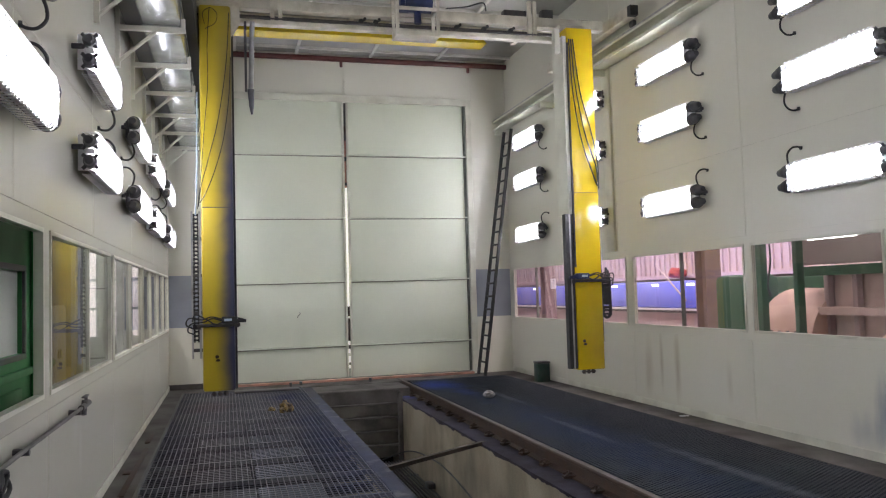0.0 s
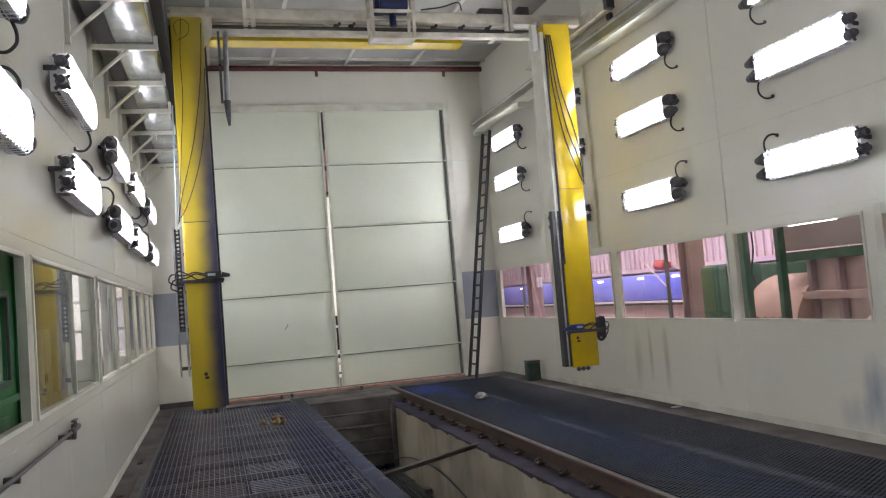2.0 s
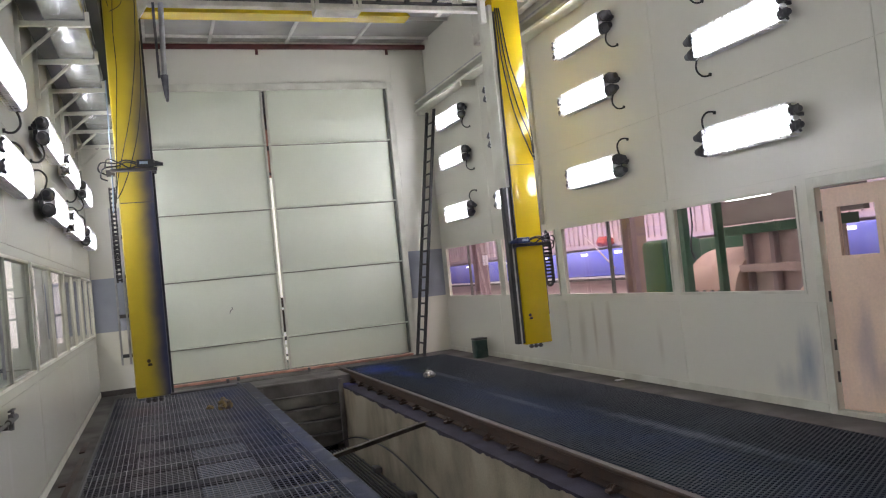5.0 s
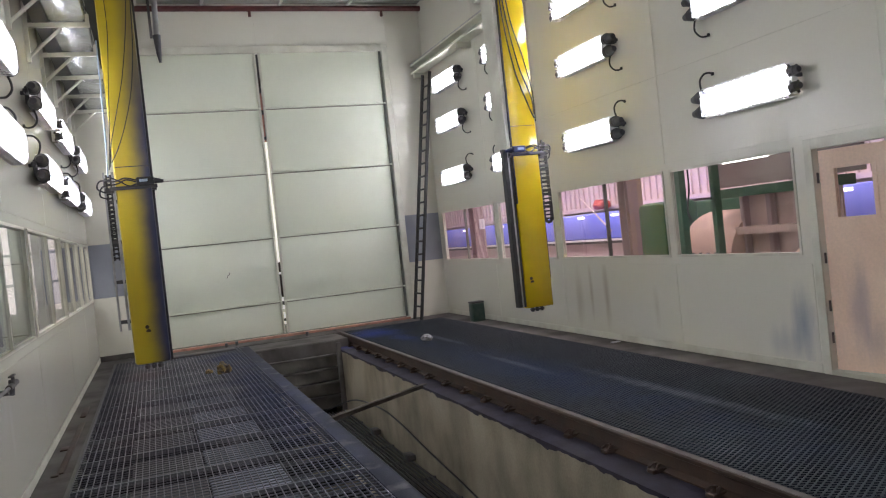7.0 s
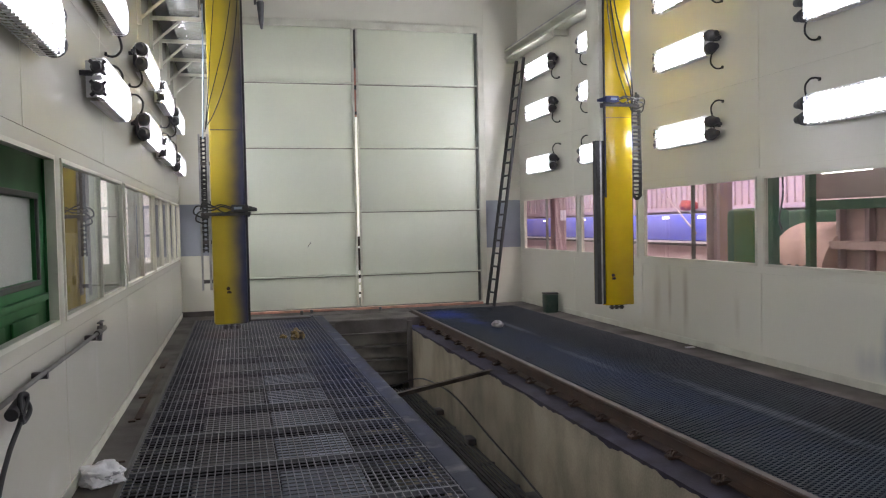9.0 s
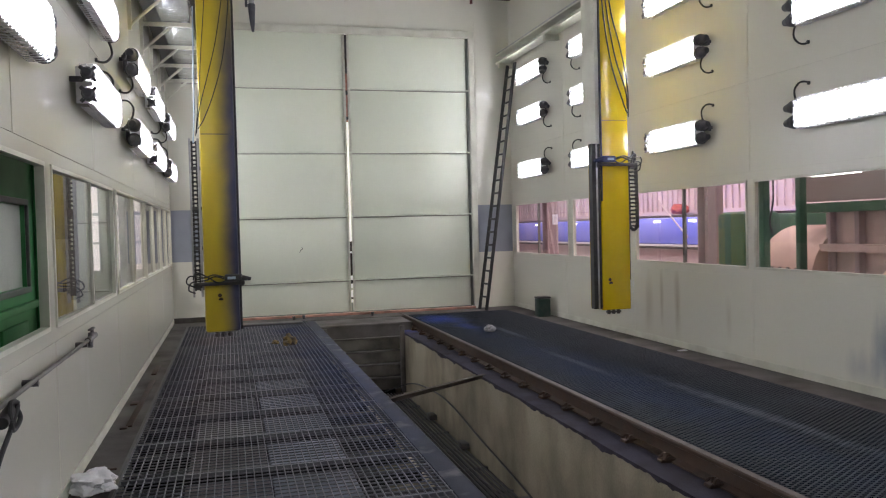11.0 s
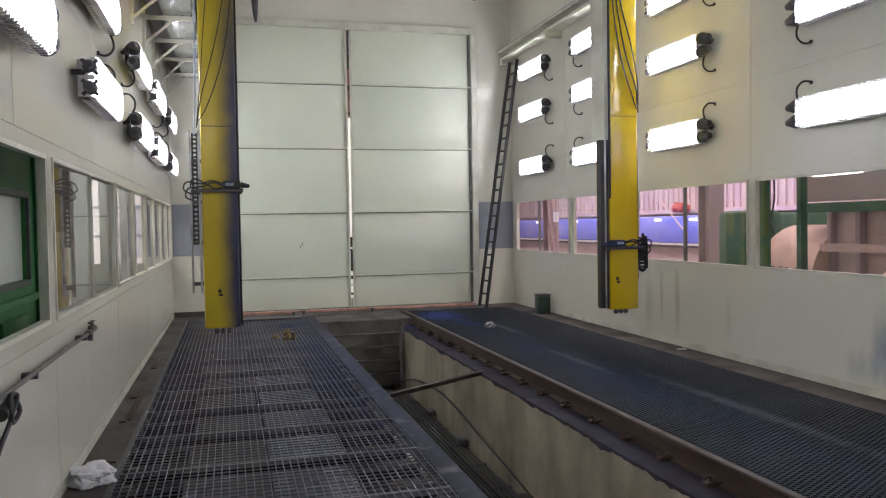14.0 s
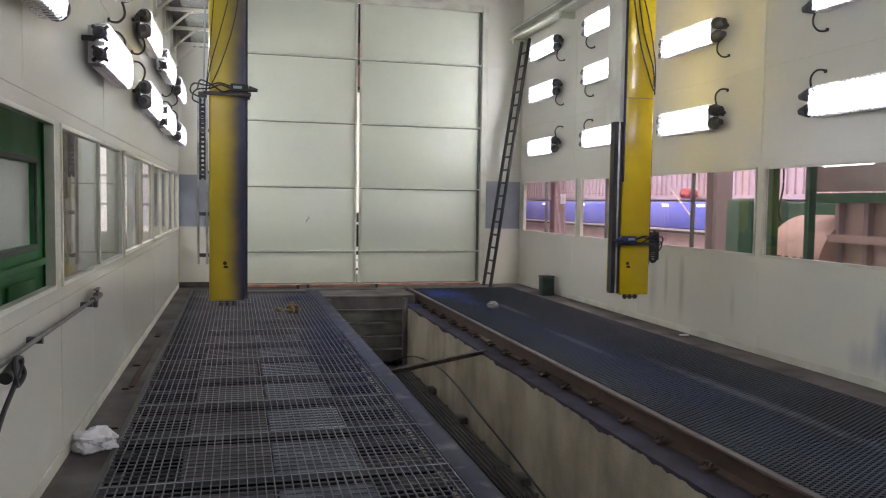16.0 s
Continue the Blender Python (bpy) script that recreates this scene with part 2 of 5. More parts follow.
def thing(name, label, category, at=(0, 0, 0), group="", kind=""):
    e = new(name)
    e.location = at
    return tagged(e, label, category, group, kind)


def shared(name, mesh, parent, loc=(0, 0, 0)):
    ob = new(name, mesh)
    ob.parent, ob.location = parent, loc
    return ob


def stained(name, colour, blots, m=None):
    """The wall enamel with a few paint mist stains: (y, z, half width, half height, strength) in metres."""
    m = m or mat(name, (0.70, 0.686, 0.602), 0.21, second=(0.690, 0.676, 0.592), mix=(0.1, 0.9), scale=0.8, fine=35, stretch=(1, 1, 0.35), bump=0.0, grain=0.02, rvar=0.015)
    n, l = m.node_tree.nodes, m.node_tree.links
    b = n["Principled BSDF"]
    geo = n.new("ShaderNodeNewGeometry")
    no = n.new("ShaderNodeTexNoise")
    no.inputs["Scale"].default_value, no.inputs["Detail"].default_value = 5.0, 5
    st = n.new("ShaderNodeMapping")
    st.inputs["Scale"].default_value = (1, 1.6, 0.35)
    l.new(geo.outputs["Position"], st.inputs["Vector"])
    l.new(st.outputs[0], no.inputs["Vector"])
    base = b.inputs["Base Color"].links[0].from_socket
    for y, z, w, h, k in blots:
        mp = n.new("ShaderNodeMapping")
        mp.inputs["Location"].default_value = (0, -y / w, -z / h)
        mp.inputs["Scale"].default_value = (0, 1 / w, 1 / h)
        l.new(geo.outputs["Position"], mp.inputs["Vector"])
        ln = n.new("ShaderNodeVectorMath")
        ln.operation = "LENGTH"
        l.new(mp.outputs[0], ln.inputs[0])
        sub = n.new("ShaderNodeMath")
        sub.operation = "ADD"
        l.new(ln.outputs["Value"], sub.inputs[0])
        l.new(no.outputs["Fac"], sub.inputs[1])
        mr = n.new("ShaderNodeMapRange")
        mr.interpolation_type = "SMOOTHSTEP"
        mr.inputs[1].default_value, mr.inputs[2].default_value, mr.inputs[3].default_value, mr.inputs[4].default_value = 0.45, 1.5, k, 0.0
        l.new(sub.outputs[0], mr.inputs[0])
        mx = n.new("ShaderNodeMix")
        mx.data_type = "RGBA"
        l.new(mr.outputs[0], mx.inputs["Factor"])
        l.new(base, mx.inputs["A"])
        mx.inputs["B"].default_value = (*colour, 1)
        base = mx.outputs["Result"]
    l.new(base, b.inputs["Base Color"])
    return m


WALLBLUE = stained("cream enamel with blue mist stain", (0.22, 0.26, 0.36), [(6.02, 0.45, 0.20, 0.50, 0.75), (6.3, 0.25, 0.3, 0.25, 0.35)])
WALLDRIP = stained("cream enamel with brown drips", (0.30, 0.24, 0.15), [(9.55, 0.60, 0.10, 0.60, 0.5), (9.95, 0.65, 0.07, 0.55, 0.45), (10.3, 0.55, 0.16, 0.6, 0.35), (8.4, 0.5, 0.08, 0.4, 0.25)])
stained("", (0.34, 0.28, 0.33), [(5.42, 0.62, 0.16, 0.55, 0.6), (5.28, 0.35, 0.2, 0.3, 0.4), (5.1, 1.0, 0.1, 0.2, 0.25)], PEACH)
WALLPALE = stained("cream enamel with white runs", (0.80, 0.79, 0.76), [(6.55, 0.62, 0.09, 0.34, 0.35), (6.35, 0.75, 0.2, 0.2, 0.3), (5.0, 0.25, 0.22, 0.12, 0.4)])


def splashed(m, colour, blots, noise_scale=3.0):
    """Adds paint splashes to a floor material: (x, y, half width, half length, strength) in metres."""
    n, l = m.node_tree.nodes, m.node_tree.links
    b = n["Principled BSDF"]
    geo = n.new("ShaderNodeNewGeometry")
    no = n.new("ShaderNodeTexNoise")
    no.inputs["Scale"].default_value, no.inputs["Detail"].default_value = noise_scale, 6
    l.new(geo.outputs["Position"], no.inputs["Vector"])
    base = b.inputs["Base Color"].links[0].from_socket
    for x, y, w, h, k in blots:
        mp = n.new("ShaderNodeMapping")
        mp.inputs["Location"].default_value = (-x / w, -y / h, 0)
        mp.inputs["Scale"].default_value = (1 / w, 1 / h, 0)
        l.new(geo.outputs["Position"], mp.inputs["Vector"])
        ln = n.new("ShaderNodeVectorMath")
        ln.operation = "LENGTH"
        l.new(mp.outputs[0], ln.inputs[0])
        sub = n.new("ShaderNodeMath")
        l.new(ln.outputs["Value"], sub.inputs[0])
        l.new(no.outputs["Fac"], sub.inputs[1])
        mr = n.new("ShaderNodeMapRange")
        mr.interpolation_type = "SMOOTHSTEP"
        mr.inputs[1].default_value, mr.inputs[2].default_value, mr.inputs[3].default_value, mr.inputs[4].default_value = 0.5, 1.5, k, 0.0
        l.new(sub.outputs[0], mr.inputs[0])
        mx = n.new("ShaderNodeMix")
        mx.data_type = "RGBA"
        l.new(mr.outputs[0], mx.inputs["Factor"])
        l.new(base, mx.inputs["A"])
        mx.inputs["B"].default_value = (*colour, 1)
        base = mx.outputs["Result"]
    l.new(base, b.inputs["Base Color"])


def varied(m, lo, hi):
    """Lightens or darkens each piece by a chance of its own."""
    n, l = m.node_tree.nodes, m.node_tree.links
    b = n["Principled BSDF"]
    info = n.new("ShaderNodeObjectInfo")
    mr = n.new("ShaderNodeMapRange")
    mr.inputs[3].default_value, mr.inputs[4].default_value = lo, hi
    l.new(info.outputs["Random"], mr.inputs[0])
    hsv = n.new("ShaderNodeHueSaturation")
    l.new(mr.outputs[0], hsv.inputs["Value"])
    l.new(b.inputs["Base Color"].links[0].from_socket, hsv.inputs["Color"])
    l.new(hsv.outputs[0], b.inputs["Base Color"])


varied(FILTER, 0.55, 1.15)
varied(FILTER2, 0.45, 1.5)
SPLASH = [(3.75, 14.2, 0.5, 1.2, 0.85), (3.9, 12.6, 0.3, 1.6, 0.5), (0.95, 13.9, 0.5, 1.0, 0.85), (1.15, 9.5, 0.55, 5.5, 0.75), (4.0, 8.5, 0.7, 6.0, 0.6)]
splashed(GRATE, (0.05, 0.065, 0.13), SPLASH)
splashed(GRATE2, (0.02, 0.034, 0.085), SPLASH)
splashed(GRATE2, (0.03, 0.055, 0.24), [(3.75, 14.3, 0.6, 0.9, 0.9), (3.9, 13.2, 0.25, 0.9, 0.5)])
splashed(GRATE2, (0.20, 0.23, 0.27), [(4.45, 6.2, 0.14, 2.4, 0.35), (4.3, 12.2, 0.10, 1.5, 0.4), (4.1, 9.0, 0.10, 1.5, 0.35)], 9.0)
splashed(EDGE, (0.038, 0.048, 0.11), SPLASH)
splashed(LEDGE, (0.04, 0.05, 0.20), [(3.2, 14.2, 0.4, 0.6, 0.8)])
splashed(GRATE, (0.17, 0.12, 0.12), [(-0.3, 9.0, 0.45, 4.0, 0.3), (-0.3, 13.2, 0.5, 1.2, 0.5)])


# ---- the booth: walls, floor, ceiling ----
XL, XR, YB, YF, ZC = -1.09, 5.86, 15.98, -7.0, 6.65
SILL, HEAD = 1.13, 2.17
LEFT_BAYS = [(-6.6, -3.6), (-3.4, -0.4), (-0.2, 2.5), (2.7, 5.31), (5.50, 8.22), (8.42, 11.18), (11.28, 13.60), (13.71, 15.90)]
RIGHT_BAYS = [(-6.6, -3.5), (-3.3, -0.3), (-0.1, 2.5), (5.95, 7.89), (8.01, 10.665), (10.855, 12.89), (13.07, 15.75)]
DOOR_Y = (4.92, 5.72)


def side_wall(name, x_in, x_out, bays, gap=None):
    bm = bmesh.new()
    lo, hi = min(x_in, x_out), max(x_in, x_out)
    edges = [YF] + [v for b in bays for v in b] + [YB + 0.2]
    spans = [(YF, YB + 0.2)] if not gap else [(YF, gap[0]), (gap[1], YB + 0.2)]
    for a, b in spans:
        bx(bm, lo, hi, a, b, -0.3, SILL)
    for a, b in zip(edges[0::2], edges[1::2]):
        if gap and a < gap[0] and b > gap[1]:
            bx(bm, lo, hi, a, gap[0], SILL, HEAD)
            bx(bm, lo, hi, gap[1], b, SILL, HEAD)
        else:
            bx(bm, lo, hi, a, b, SILL, HEAD)
    bx(bm, lo, hi, YF, YB + 0.2, HEAD, ZC + 0.1)
    w = part(name, bm, WALL)
    return w


wall_left = tagged(side_wall("wall_left", XL, XL - 0.05, LEFT_BAYS), "cream enamelled steel booth wall with window band", "wall", kind="structure")
wall_right = tagged(side_wall("wall_right", XR, XR + 0.06, RIGHT_BAYS, DOOR_Y), "cream enamelled steel booth wall with window band", "wall", kind="structure")


def wall_panels(wall, x, side, seams, low_seams):
    """Sheets that stand 6 mm proud of the wall, with open joints between them."""
    t = 0.006 * side
    for z0, z1, ys in ((2.262, 3.30, seams), (3.306, 5.30, seams), (5.306, ZC - 0.01, seams), (0.10, 1.045, low_seams)):
        for a, b in zip(ys, ys[1:]):
            if z0 < 1 and side < 0 and a < DOOR_Y[1] and b > DOOR_Y[0]:
                continue
            stain = {5.84: WALLBLUE, 7.93: WALLDRIP, 5.45: WALLPALE, 2.6: WALLPALE}.get(a, WALL) if z0 < 1 else WALL
            box("panel", (x, x + t, a + 0.006, b - 0.006, z0, z1), stain, wall)
    box("base_strip", (x, x + 0.010 * side, YF, (DOOR_Y[0] - 0.1) if side < 0 else YB, 0.0, 0.085), TRIM, wall)
    if side < 0:
        box("base_strip", (x, x + 0.010 * side, DOOR_Y[1] + 0.12, YB, 0.0, 0.085), TRIM, wall)


wall_panels(wall_left, XL, 1, [YF, -1.2, 1.8, 4.6, 7.2, 10.0, 12.8, YB], [YF, -1.2, 2.6, 5.45, 8.33, 11.17, 13.65, YB])
wall_panels(wall_right, XR, -1, [YF, -1.2, 2.0, 4.9, 7.95, 11.08, 13.2, YB], [YF, -1.2, 2.0, 4.8, 5.84, 7.93, 10.72, 13.2, YB])
# upright stiffener on the right wall
box("pilaster", (XR - 0.05, XR - 0.006, 11.12, 11.36, 2.262, 5.28), TRIM, wall_right, 0.006)

n_win = 0


def window(x, side, y0, y1, mullions, thick=0.03, glazed=True, tilt=0.0):
    """A glazed bay: frame, sill, mullions and a pane between each two bars."""
    global n_win
    n_win += 1
    w = thing(f"window_{n_win}", "long booth window in cream steel frame with clear panes" if glazed else "long booth window opening in cream steel frame, slid open", "window", (x, y0, SILL), kind="structure")
    L, H, d = y1 - y0, HEAD - SILL, -0.10 * side
    f = bmesh.new()
    a, b = sorted((0.012 * side, -0.04 * side))
    bx(f, a, b, 0, L, 0, 0.028), bx(f, a, b, 0, L, H - 0.028, H), bx(f, a, b, 0, 0.028, 0.028, H - 0.028), bx(f, a, b, L - 0.028, L, 0.028, H - 0.028)
    part("frame", f, TRIM, w)
    cuts = [0.028] + [m - y0 for m in mullions] + [L - 0.028]
    for m in cuts[1:-1]:
        box("mullion", (a, b, m - thick / 2, m + thick / 2, 0.028, H - 0.028), TRIM if side > 0 else MULL, w, 0.003)
    for p, q in zip(cuts, cuts[1:]):
        if glazed:
            g = box("pane", (-0.022 * side - 0.003, -0.022 * side + 0.003, p + 0.001, q - 0.001, 0.028, H - 0.028), GLASS, w)
            g.visible_shadow = False
            if tilt and p < 1:
                g.location = (-0.022 * side, (p + q) / 2, 0)
                g.data.transform(Matrix.Translation((0.022 * side, -(p + q) / 2, 0)))
                g.rotation_euler = (0, 0, radians(tilt))
    return w


for a, b in LEFT_BAYS:
    window(XL, 1, a, b, {5.50: [6.95], 8.42: [9.87], 11.28: [12.4], 13.71: [14.8]}.get(a, [(a + b) / 2] if a < 2 else []), glazed=a != 2.7, tilt=-1.35 if a == 5.50 else 0.0)
for a, b in RIGHT_BAYS:
    window(XR, -1, a, b, {5.95: [], 8.01: [9.365], 10.855: [11.9], 13.07: [14.515]}.get(a, [(a + b) / 2]))

# service door, left ajar to the hall
door = thing("door_1", "peach enamelled hinged door with small rounded window, slightly ajar", "door", (XR + 0.03, DOOR_Y[1] - 0.03, 0.05), kind="structure")
leaf = bmesh.new()
W, Hd = DOOR_Y[1] - DOOR_Y[0] - 0.06, 2.05
for r in ((-0.0, 0.045, -W, 0, 0, 1.42), (-0.0, 0.045, -W, 0, 1.87, Hd), (0.0, 0.045, -0.15, 0, 1.42, 1.87), (0.0, 0.045, -W, -W + 0.23, 1.42, 1.87)):
    bx(leaf, *r)
part("leaf", leaf, PEACH, door)
fr = bmesh.new()
for r in ((-0.008, 0.0, -W + 0.19, -0.11, 1.38, 1.42), (-0.008, 0.0, -W + 0.19, -0.11, 1.87, 1.91), (-0.008, 0.0, -W + 0.19, -W + 0.23, 1.42, 1.87), (-0.008, 0.0, -0.15, -0.11, 1.42, 1.87)):
    bx(fr, *r)
part("window_bead", fr, PEACH, door)
g = box("pane", (0.018, 0.024, -W + 0.23, -0.15, 1.42, 1.87), GLASS, door)
g.visible_shadow = False
for z in (0.25, 0.55, 1.0, 1.75):
    part("hinge", rod(bmesh.new(), (-0.012, 0.012, z), (-0.012, 0.012, z + 0.1), 0.011), DARKSTEEL, door)
door.rotation_euler = (0, 0, radians(9))
jamb = bmesh.new()
for r in ((XR - 0.02, XR - 0.0, DOOR_Y[0] - 0.10, DOOR_Y[0], 0, 2.22), (XR - 0.02, XR - 0.0, DOOR_Y[1], DOOR_Y[1] + 0.09, 0, 2.22), (XR - 0.02, XR - 0.0, DOOR_Y[0], DOOR_Y[1], 2.12, 2.22), (XR - 0.015, XR + 0.12, DOOR_Y[0], DOOR_Y[1], -0.02, 0.045)):
    bx(jamb, *r, bevel=0.003)
tagged(part("door_frame", jamb, TRIM), "cream steel door frame with raised threshold", "door frame", kind="structure")
lint = bx(bmesh.new(), XR + 0.001, XR + 0.12, DOOR_Y[0], DOOR_Y[1], 2.12, HEAD)
tagged(part("door_head", lint, TRIM), "cream steel strip over service door", "trim", kind="structure")

# back wall with the great double door
DX0, DXM, DX1, DZ = -0.21, 2.37, 4.95, 5.70
bm = bmesh.new()
for r in ((XL, DX0, YB, YB + 0.15, -0.3, ZC), (DX1, XR, YB, YB + 0.15, -0.3, ZC), (DX0, DX1, YB, YB + 0.15, DZ, ZC), (DX0, DX1, YB, YB + 0.15, -0.3, 0.02)):
    bx(bm, *r)
wall_back = tagged(part("wall_back", bm, WALL), "cream sheet steel end wall of booth", "wall", kind="structure")
for r in ((DX1 + 0.14, XR - 0.01, 2.18, 4.55), (DX1 + 0.14, XR - 0.01, 4.56, ZC - 0.02), (XL + 0.01, DX0 - 0.14, 2.18, ZC - 0.02), (XL + 0.01, DX0 - 0.14, 0.12, 1.17), (DX1 + 0.14, XR - 0.01, 0.08, 1.15)):
    box("panel", (r[0], r[1], YB - 0.006, YB, r[2], r[3]), WALL, wall_back)
for x0, x1 in ((XL + 0.01, DX0 - 0.14), (DX1 + 0.14, XR - 0.01)):
    box("panel", (x0, x1, YB - 0.006, YB, 1.176, 2.172), GREYPATCH, wall_back, label="blue grey painted panel")
for x0, x1 in ((DX0 + 0.05, DXM - 0.01), (DXM + 0.01, DX1 - 0.05)):
    box("panel", (x0, x1, YB - 0.006, YB, DZ + 0.12, ZC - 0.02), WALL, wall_back)
box("base_strip", (XL, DX0 - 0.14, YB - 0.03, YB - 0.007, 0.0, 0.10), KERB, wall_back)
fr = bmesh.new()
for r in ((DX0 - 0.12, DX0, YB - 0.05, YB, 0, DZ + 0.1), (DX1, DX1 + 0.12, YB - 0.05, YB, 0, DZ + 0.1), (DX0, DX1, YB - 0.05, YB, DZ - 0.04, DZ + 0.1)):
    bx(fr, *r, bevel=0.005)
tagged(part("door_frame", fr, TRIM), "cream steel frame of great booth door", "door frame", kind="structure")


def great_leaf(n, x0, x1):
    # the far stile of the second leaf is dark: the recess's shade in its colour
    d = thing(f"door_{n}", "tall pale green sheet steel booth door leaf, closed", "door", (x0, YB + 0.02, 0.06), kind="structure")
    L = x1 - x0
    zs = [0.0, 0.64, 1.93, 3.22, 4.51, DZ - 0.07]
    box("sheet", (0.0, L, 0.02, 0.06, 0, DZ - 0.07), DOORP, d)
    for z0, z1 in zip(zs, zs[1:]):
        box("panel", (0.05, L - 0.05, 0.010, 0.02, z0 + 0.02, z1 - 0.02), DOORP, d, 0.003)
    for z in zs[1:-1]:
        box("joint", (0.046, L - 0.046, 0.0085, 0.012, z - 0.032, z - 0.015), GAP, d)
        box("rib", (0.0, L, -0.045, 0.009, z - 0.014, z + 0.014), DOORP, d, 0.004)
    for x in (0.0, L - 0.045):
        box("stile", (x, x + 0.045, -0.03, 0.0095, 0.0, DZ - 0.07), TRIM if n == 2 or x == 0 else STILESHADE, d, 0.004)
    return d


great_leaf(2, DX0 + 0.01, DXM - 0.024)
great_leaf(3, DXM + 0.024, DX1 - 0.01)
# rusty seal behind the upper slit
for z0, z1, m_ in ((3.90, 4.95, REDWOOD), (4.952, 5.64, DARKSTEEL), (0.78, 1.24, RUST)):
    tagged(box("slit_seal", (DXM - 0.0235, DXM + 0.0235, YB + 0.056, YB + 0.064, z0, z1), m_), "worn seal strip behind slit of booth door", "seal", group="slit seals")
# hooks and straps that bridge the slit between the leaves
for z, h, m_ in ((0.30, 0.05, DARKSTEEL), (0.48, 0.06, TRIM), (0.62, 0.08, DARKSTEEL), (0.80, 0.42, RUST), (1.28, 0.20, RUST), (3.95, 0.06, DARKSTEEL), (4.28, 0.10, REDWOOD), (4.45, 0.09, DARKSTEEL), (4.60, 0.22, REDWOOD), (4.88, 0.10, DARKSTEEL), (5.02, 0.16, RUST), (5.21, 0.14, DARKSTEEL), (5.38, 0.12, DARKSTEEL), (5.53, 0.13, DARKSTEEL)):
    tagged(box("door_strap", (DXM - 0.023, DXM + 0.023, YB + 0.03, YB + 0.05, z, z + h), m_), "small strap across slit of booth door", "strap", group="door straps")
# a thin bent rod added to draw a scratch on the leaf
tagged(part("door_scratch", hose(bmesh.new(), [(1.34, YB + 0.029, 1.28), (1.36, YB + 0.029, 1.33), (1.40, YB + 0.029, 1.36), (1.38, YB + 0.029, 1.39)], 0.006, 5, 4), DARKSTEEL), "small dark hooked scratch on door panel", "wire")
tagged(box("backdrop", (DXM - 2.2, DXM + 2.2, 18.6, 18.7, 0, 6.5), DAYGAP), "bright yard seen through door slit", "backdrop", kind="structure")

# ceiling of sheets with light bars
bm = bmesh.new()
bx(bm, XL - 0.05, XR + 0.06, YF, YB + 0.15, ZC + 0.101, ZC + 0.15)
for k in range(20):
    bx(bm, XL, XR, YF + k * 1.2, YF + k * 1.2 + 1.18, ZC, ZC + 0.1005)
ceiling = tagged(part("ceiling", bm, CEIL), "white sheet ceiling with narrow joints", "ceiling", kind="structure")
bm = bmesh.new()
for y in (13.0, 14.35, 15.55):
    bx(bm, XL, XR, y - 0.02, y + 0.02, ZC - 0.05, ZC - 0.0005)
for x in (0.2, 1.4, 2.9, 4.3):
    bx(bm, x - 0.028, x + 0.028, 10.2, YB, ZC - 0.09, ZC - 0.051)
tagged(part("ceiling_bars", bm, CEILTRIM), "white steel bars under booth ceiling", "trim", kind="structure")
bm = bmesh.new()
bx(bm, XL - 0.12, XR + 0.12, YF - 0.15, YF, -0.3, ZC + 0.15)
tagged(part("wall_front", bm, WALL), "cream sheet steel end wall of booth", "wall", kind="structure")

# red pipe across the back wall
p = thing("fire_pipe", "dark red steel pipe along booth end wall", "pipe", (0, YB - 0.16, 6.51))
part("pipe", rod(bmesh.new(), (XL, 0, 0), (XR, 0, 0), 0.055, 16), REDPIPE, p, smooth=True)
for x in (-0.4, 2.3, 5.0):
    bm = rod(bmesh.new(), (x, 0, 0), (x, 0.16, 0), 0.02)
    rod(bm, (x, 0, -0.16), (x, 0, -0.04), 0.03)
    part("bracket", bm, REDPIPE, p)

# ---- floor ----
PIT_L, PIT_R, PIT_Y, PIT_Z = 1.50, 2.98, 14.25, -1.22
bm = bmesh.new()
bx(bm, XL - 0.0, -0.80, YF, YB, -0.35, 0.0)
tagged(part("floor_edge", bm, KERB), "dirty grey concrete floor strip along booth wall", "floor", kind="structure")
bm = bmesh.new()
bx(bm, 5.42, XR, YF, YB, -0.35, 0.0)
tagged(part("floor_edge", bm, KERB), "dirty grey concrete floor strip along booth wall", "floor", kind="structure")
bm = bmesh.new()
bx(bm, -0.80, 5.42, 15.25, YB, -0.35, -0.004)
bx(bm, PIT_L - 0.1, 3.20, PIT_Y, 15.25, -0.40, -0.012)
tagged(part("floor", bm, KERB), "stained concrete floor at head of pit", "floor", kind="structure")
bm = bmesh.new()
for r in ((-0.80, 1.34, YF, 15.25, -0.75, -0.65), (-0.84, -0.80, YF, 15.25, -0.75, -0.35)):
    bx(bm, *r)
tagged(part("floor_duct", bm, VOID), "duct under floor grating, shade put into its colour", "floor", kind="structure")
# a slightly lighter underfloor colour, again with the shade painted in
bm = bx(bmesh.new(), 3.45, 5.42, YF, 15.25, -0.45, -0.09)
tagged(part("floor_duct", bm, mat("dark shaded duct floor", (0.026, 0.030, 0.040), 0.9, second=(0.015, 0.016, 0.020), scale=1.5)), "duct floor under mesh panels, shade put into its colour", "floor", kind="structure")
# pit
bm = bmesh.new()
bx(bm, PIT_R, 3.44, YF, PIT_Y + 0.6, PIT_Z - 0.3, -0.172)
pit_r = tagged(part("pit_wall", bm, CONC), "stained concrete wall of inspection pit", "pit wall", kind="structure")
bm = bmesh.new()
bx(bm, 1.34, PIT_L, YF, PIT_Y + 0.6, PIT_Z - 0.3, -0.17)
tagged(part("pit_wall", bm, CONC), "stained concrete wall of inspection pit", "pit wall", kind="structure")
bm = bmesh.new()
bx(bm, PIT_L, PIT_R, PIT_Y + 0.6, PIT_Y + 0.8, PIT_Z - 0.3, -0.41)
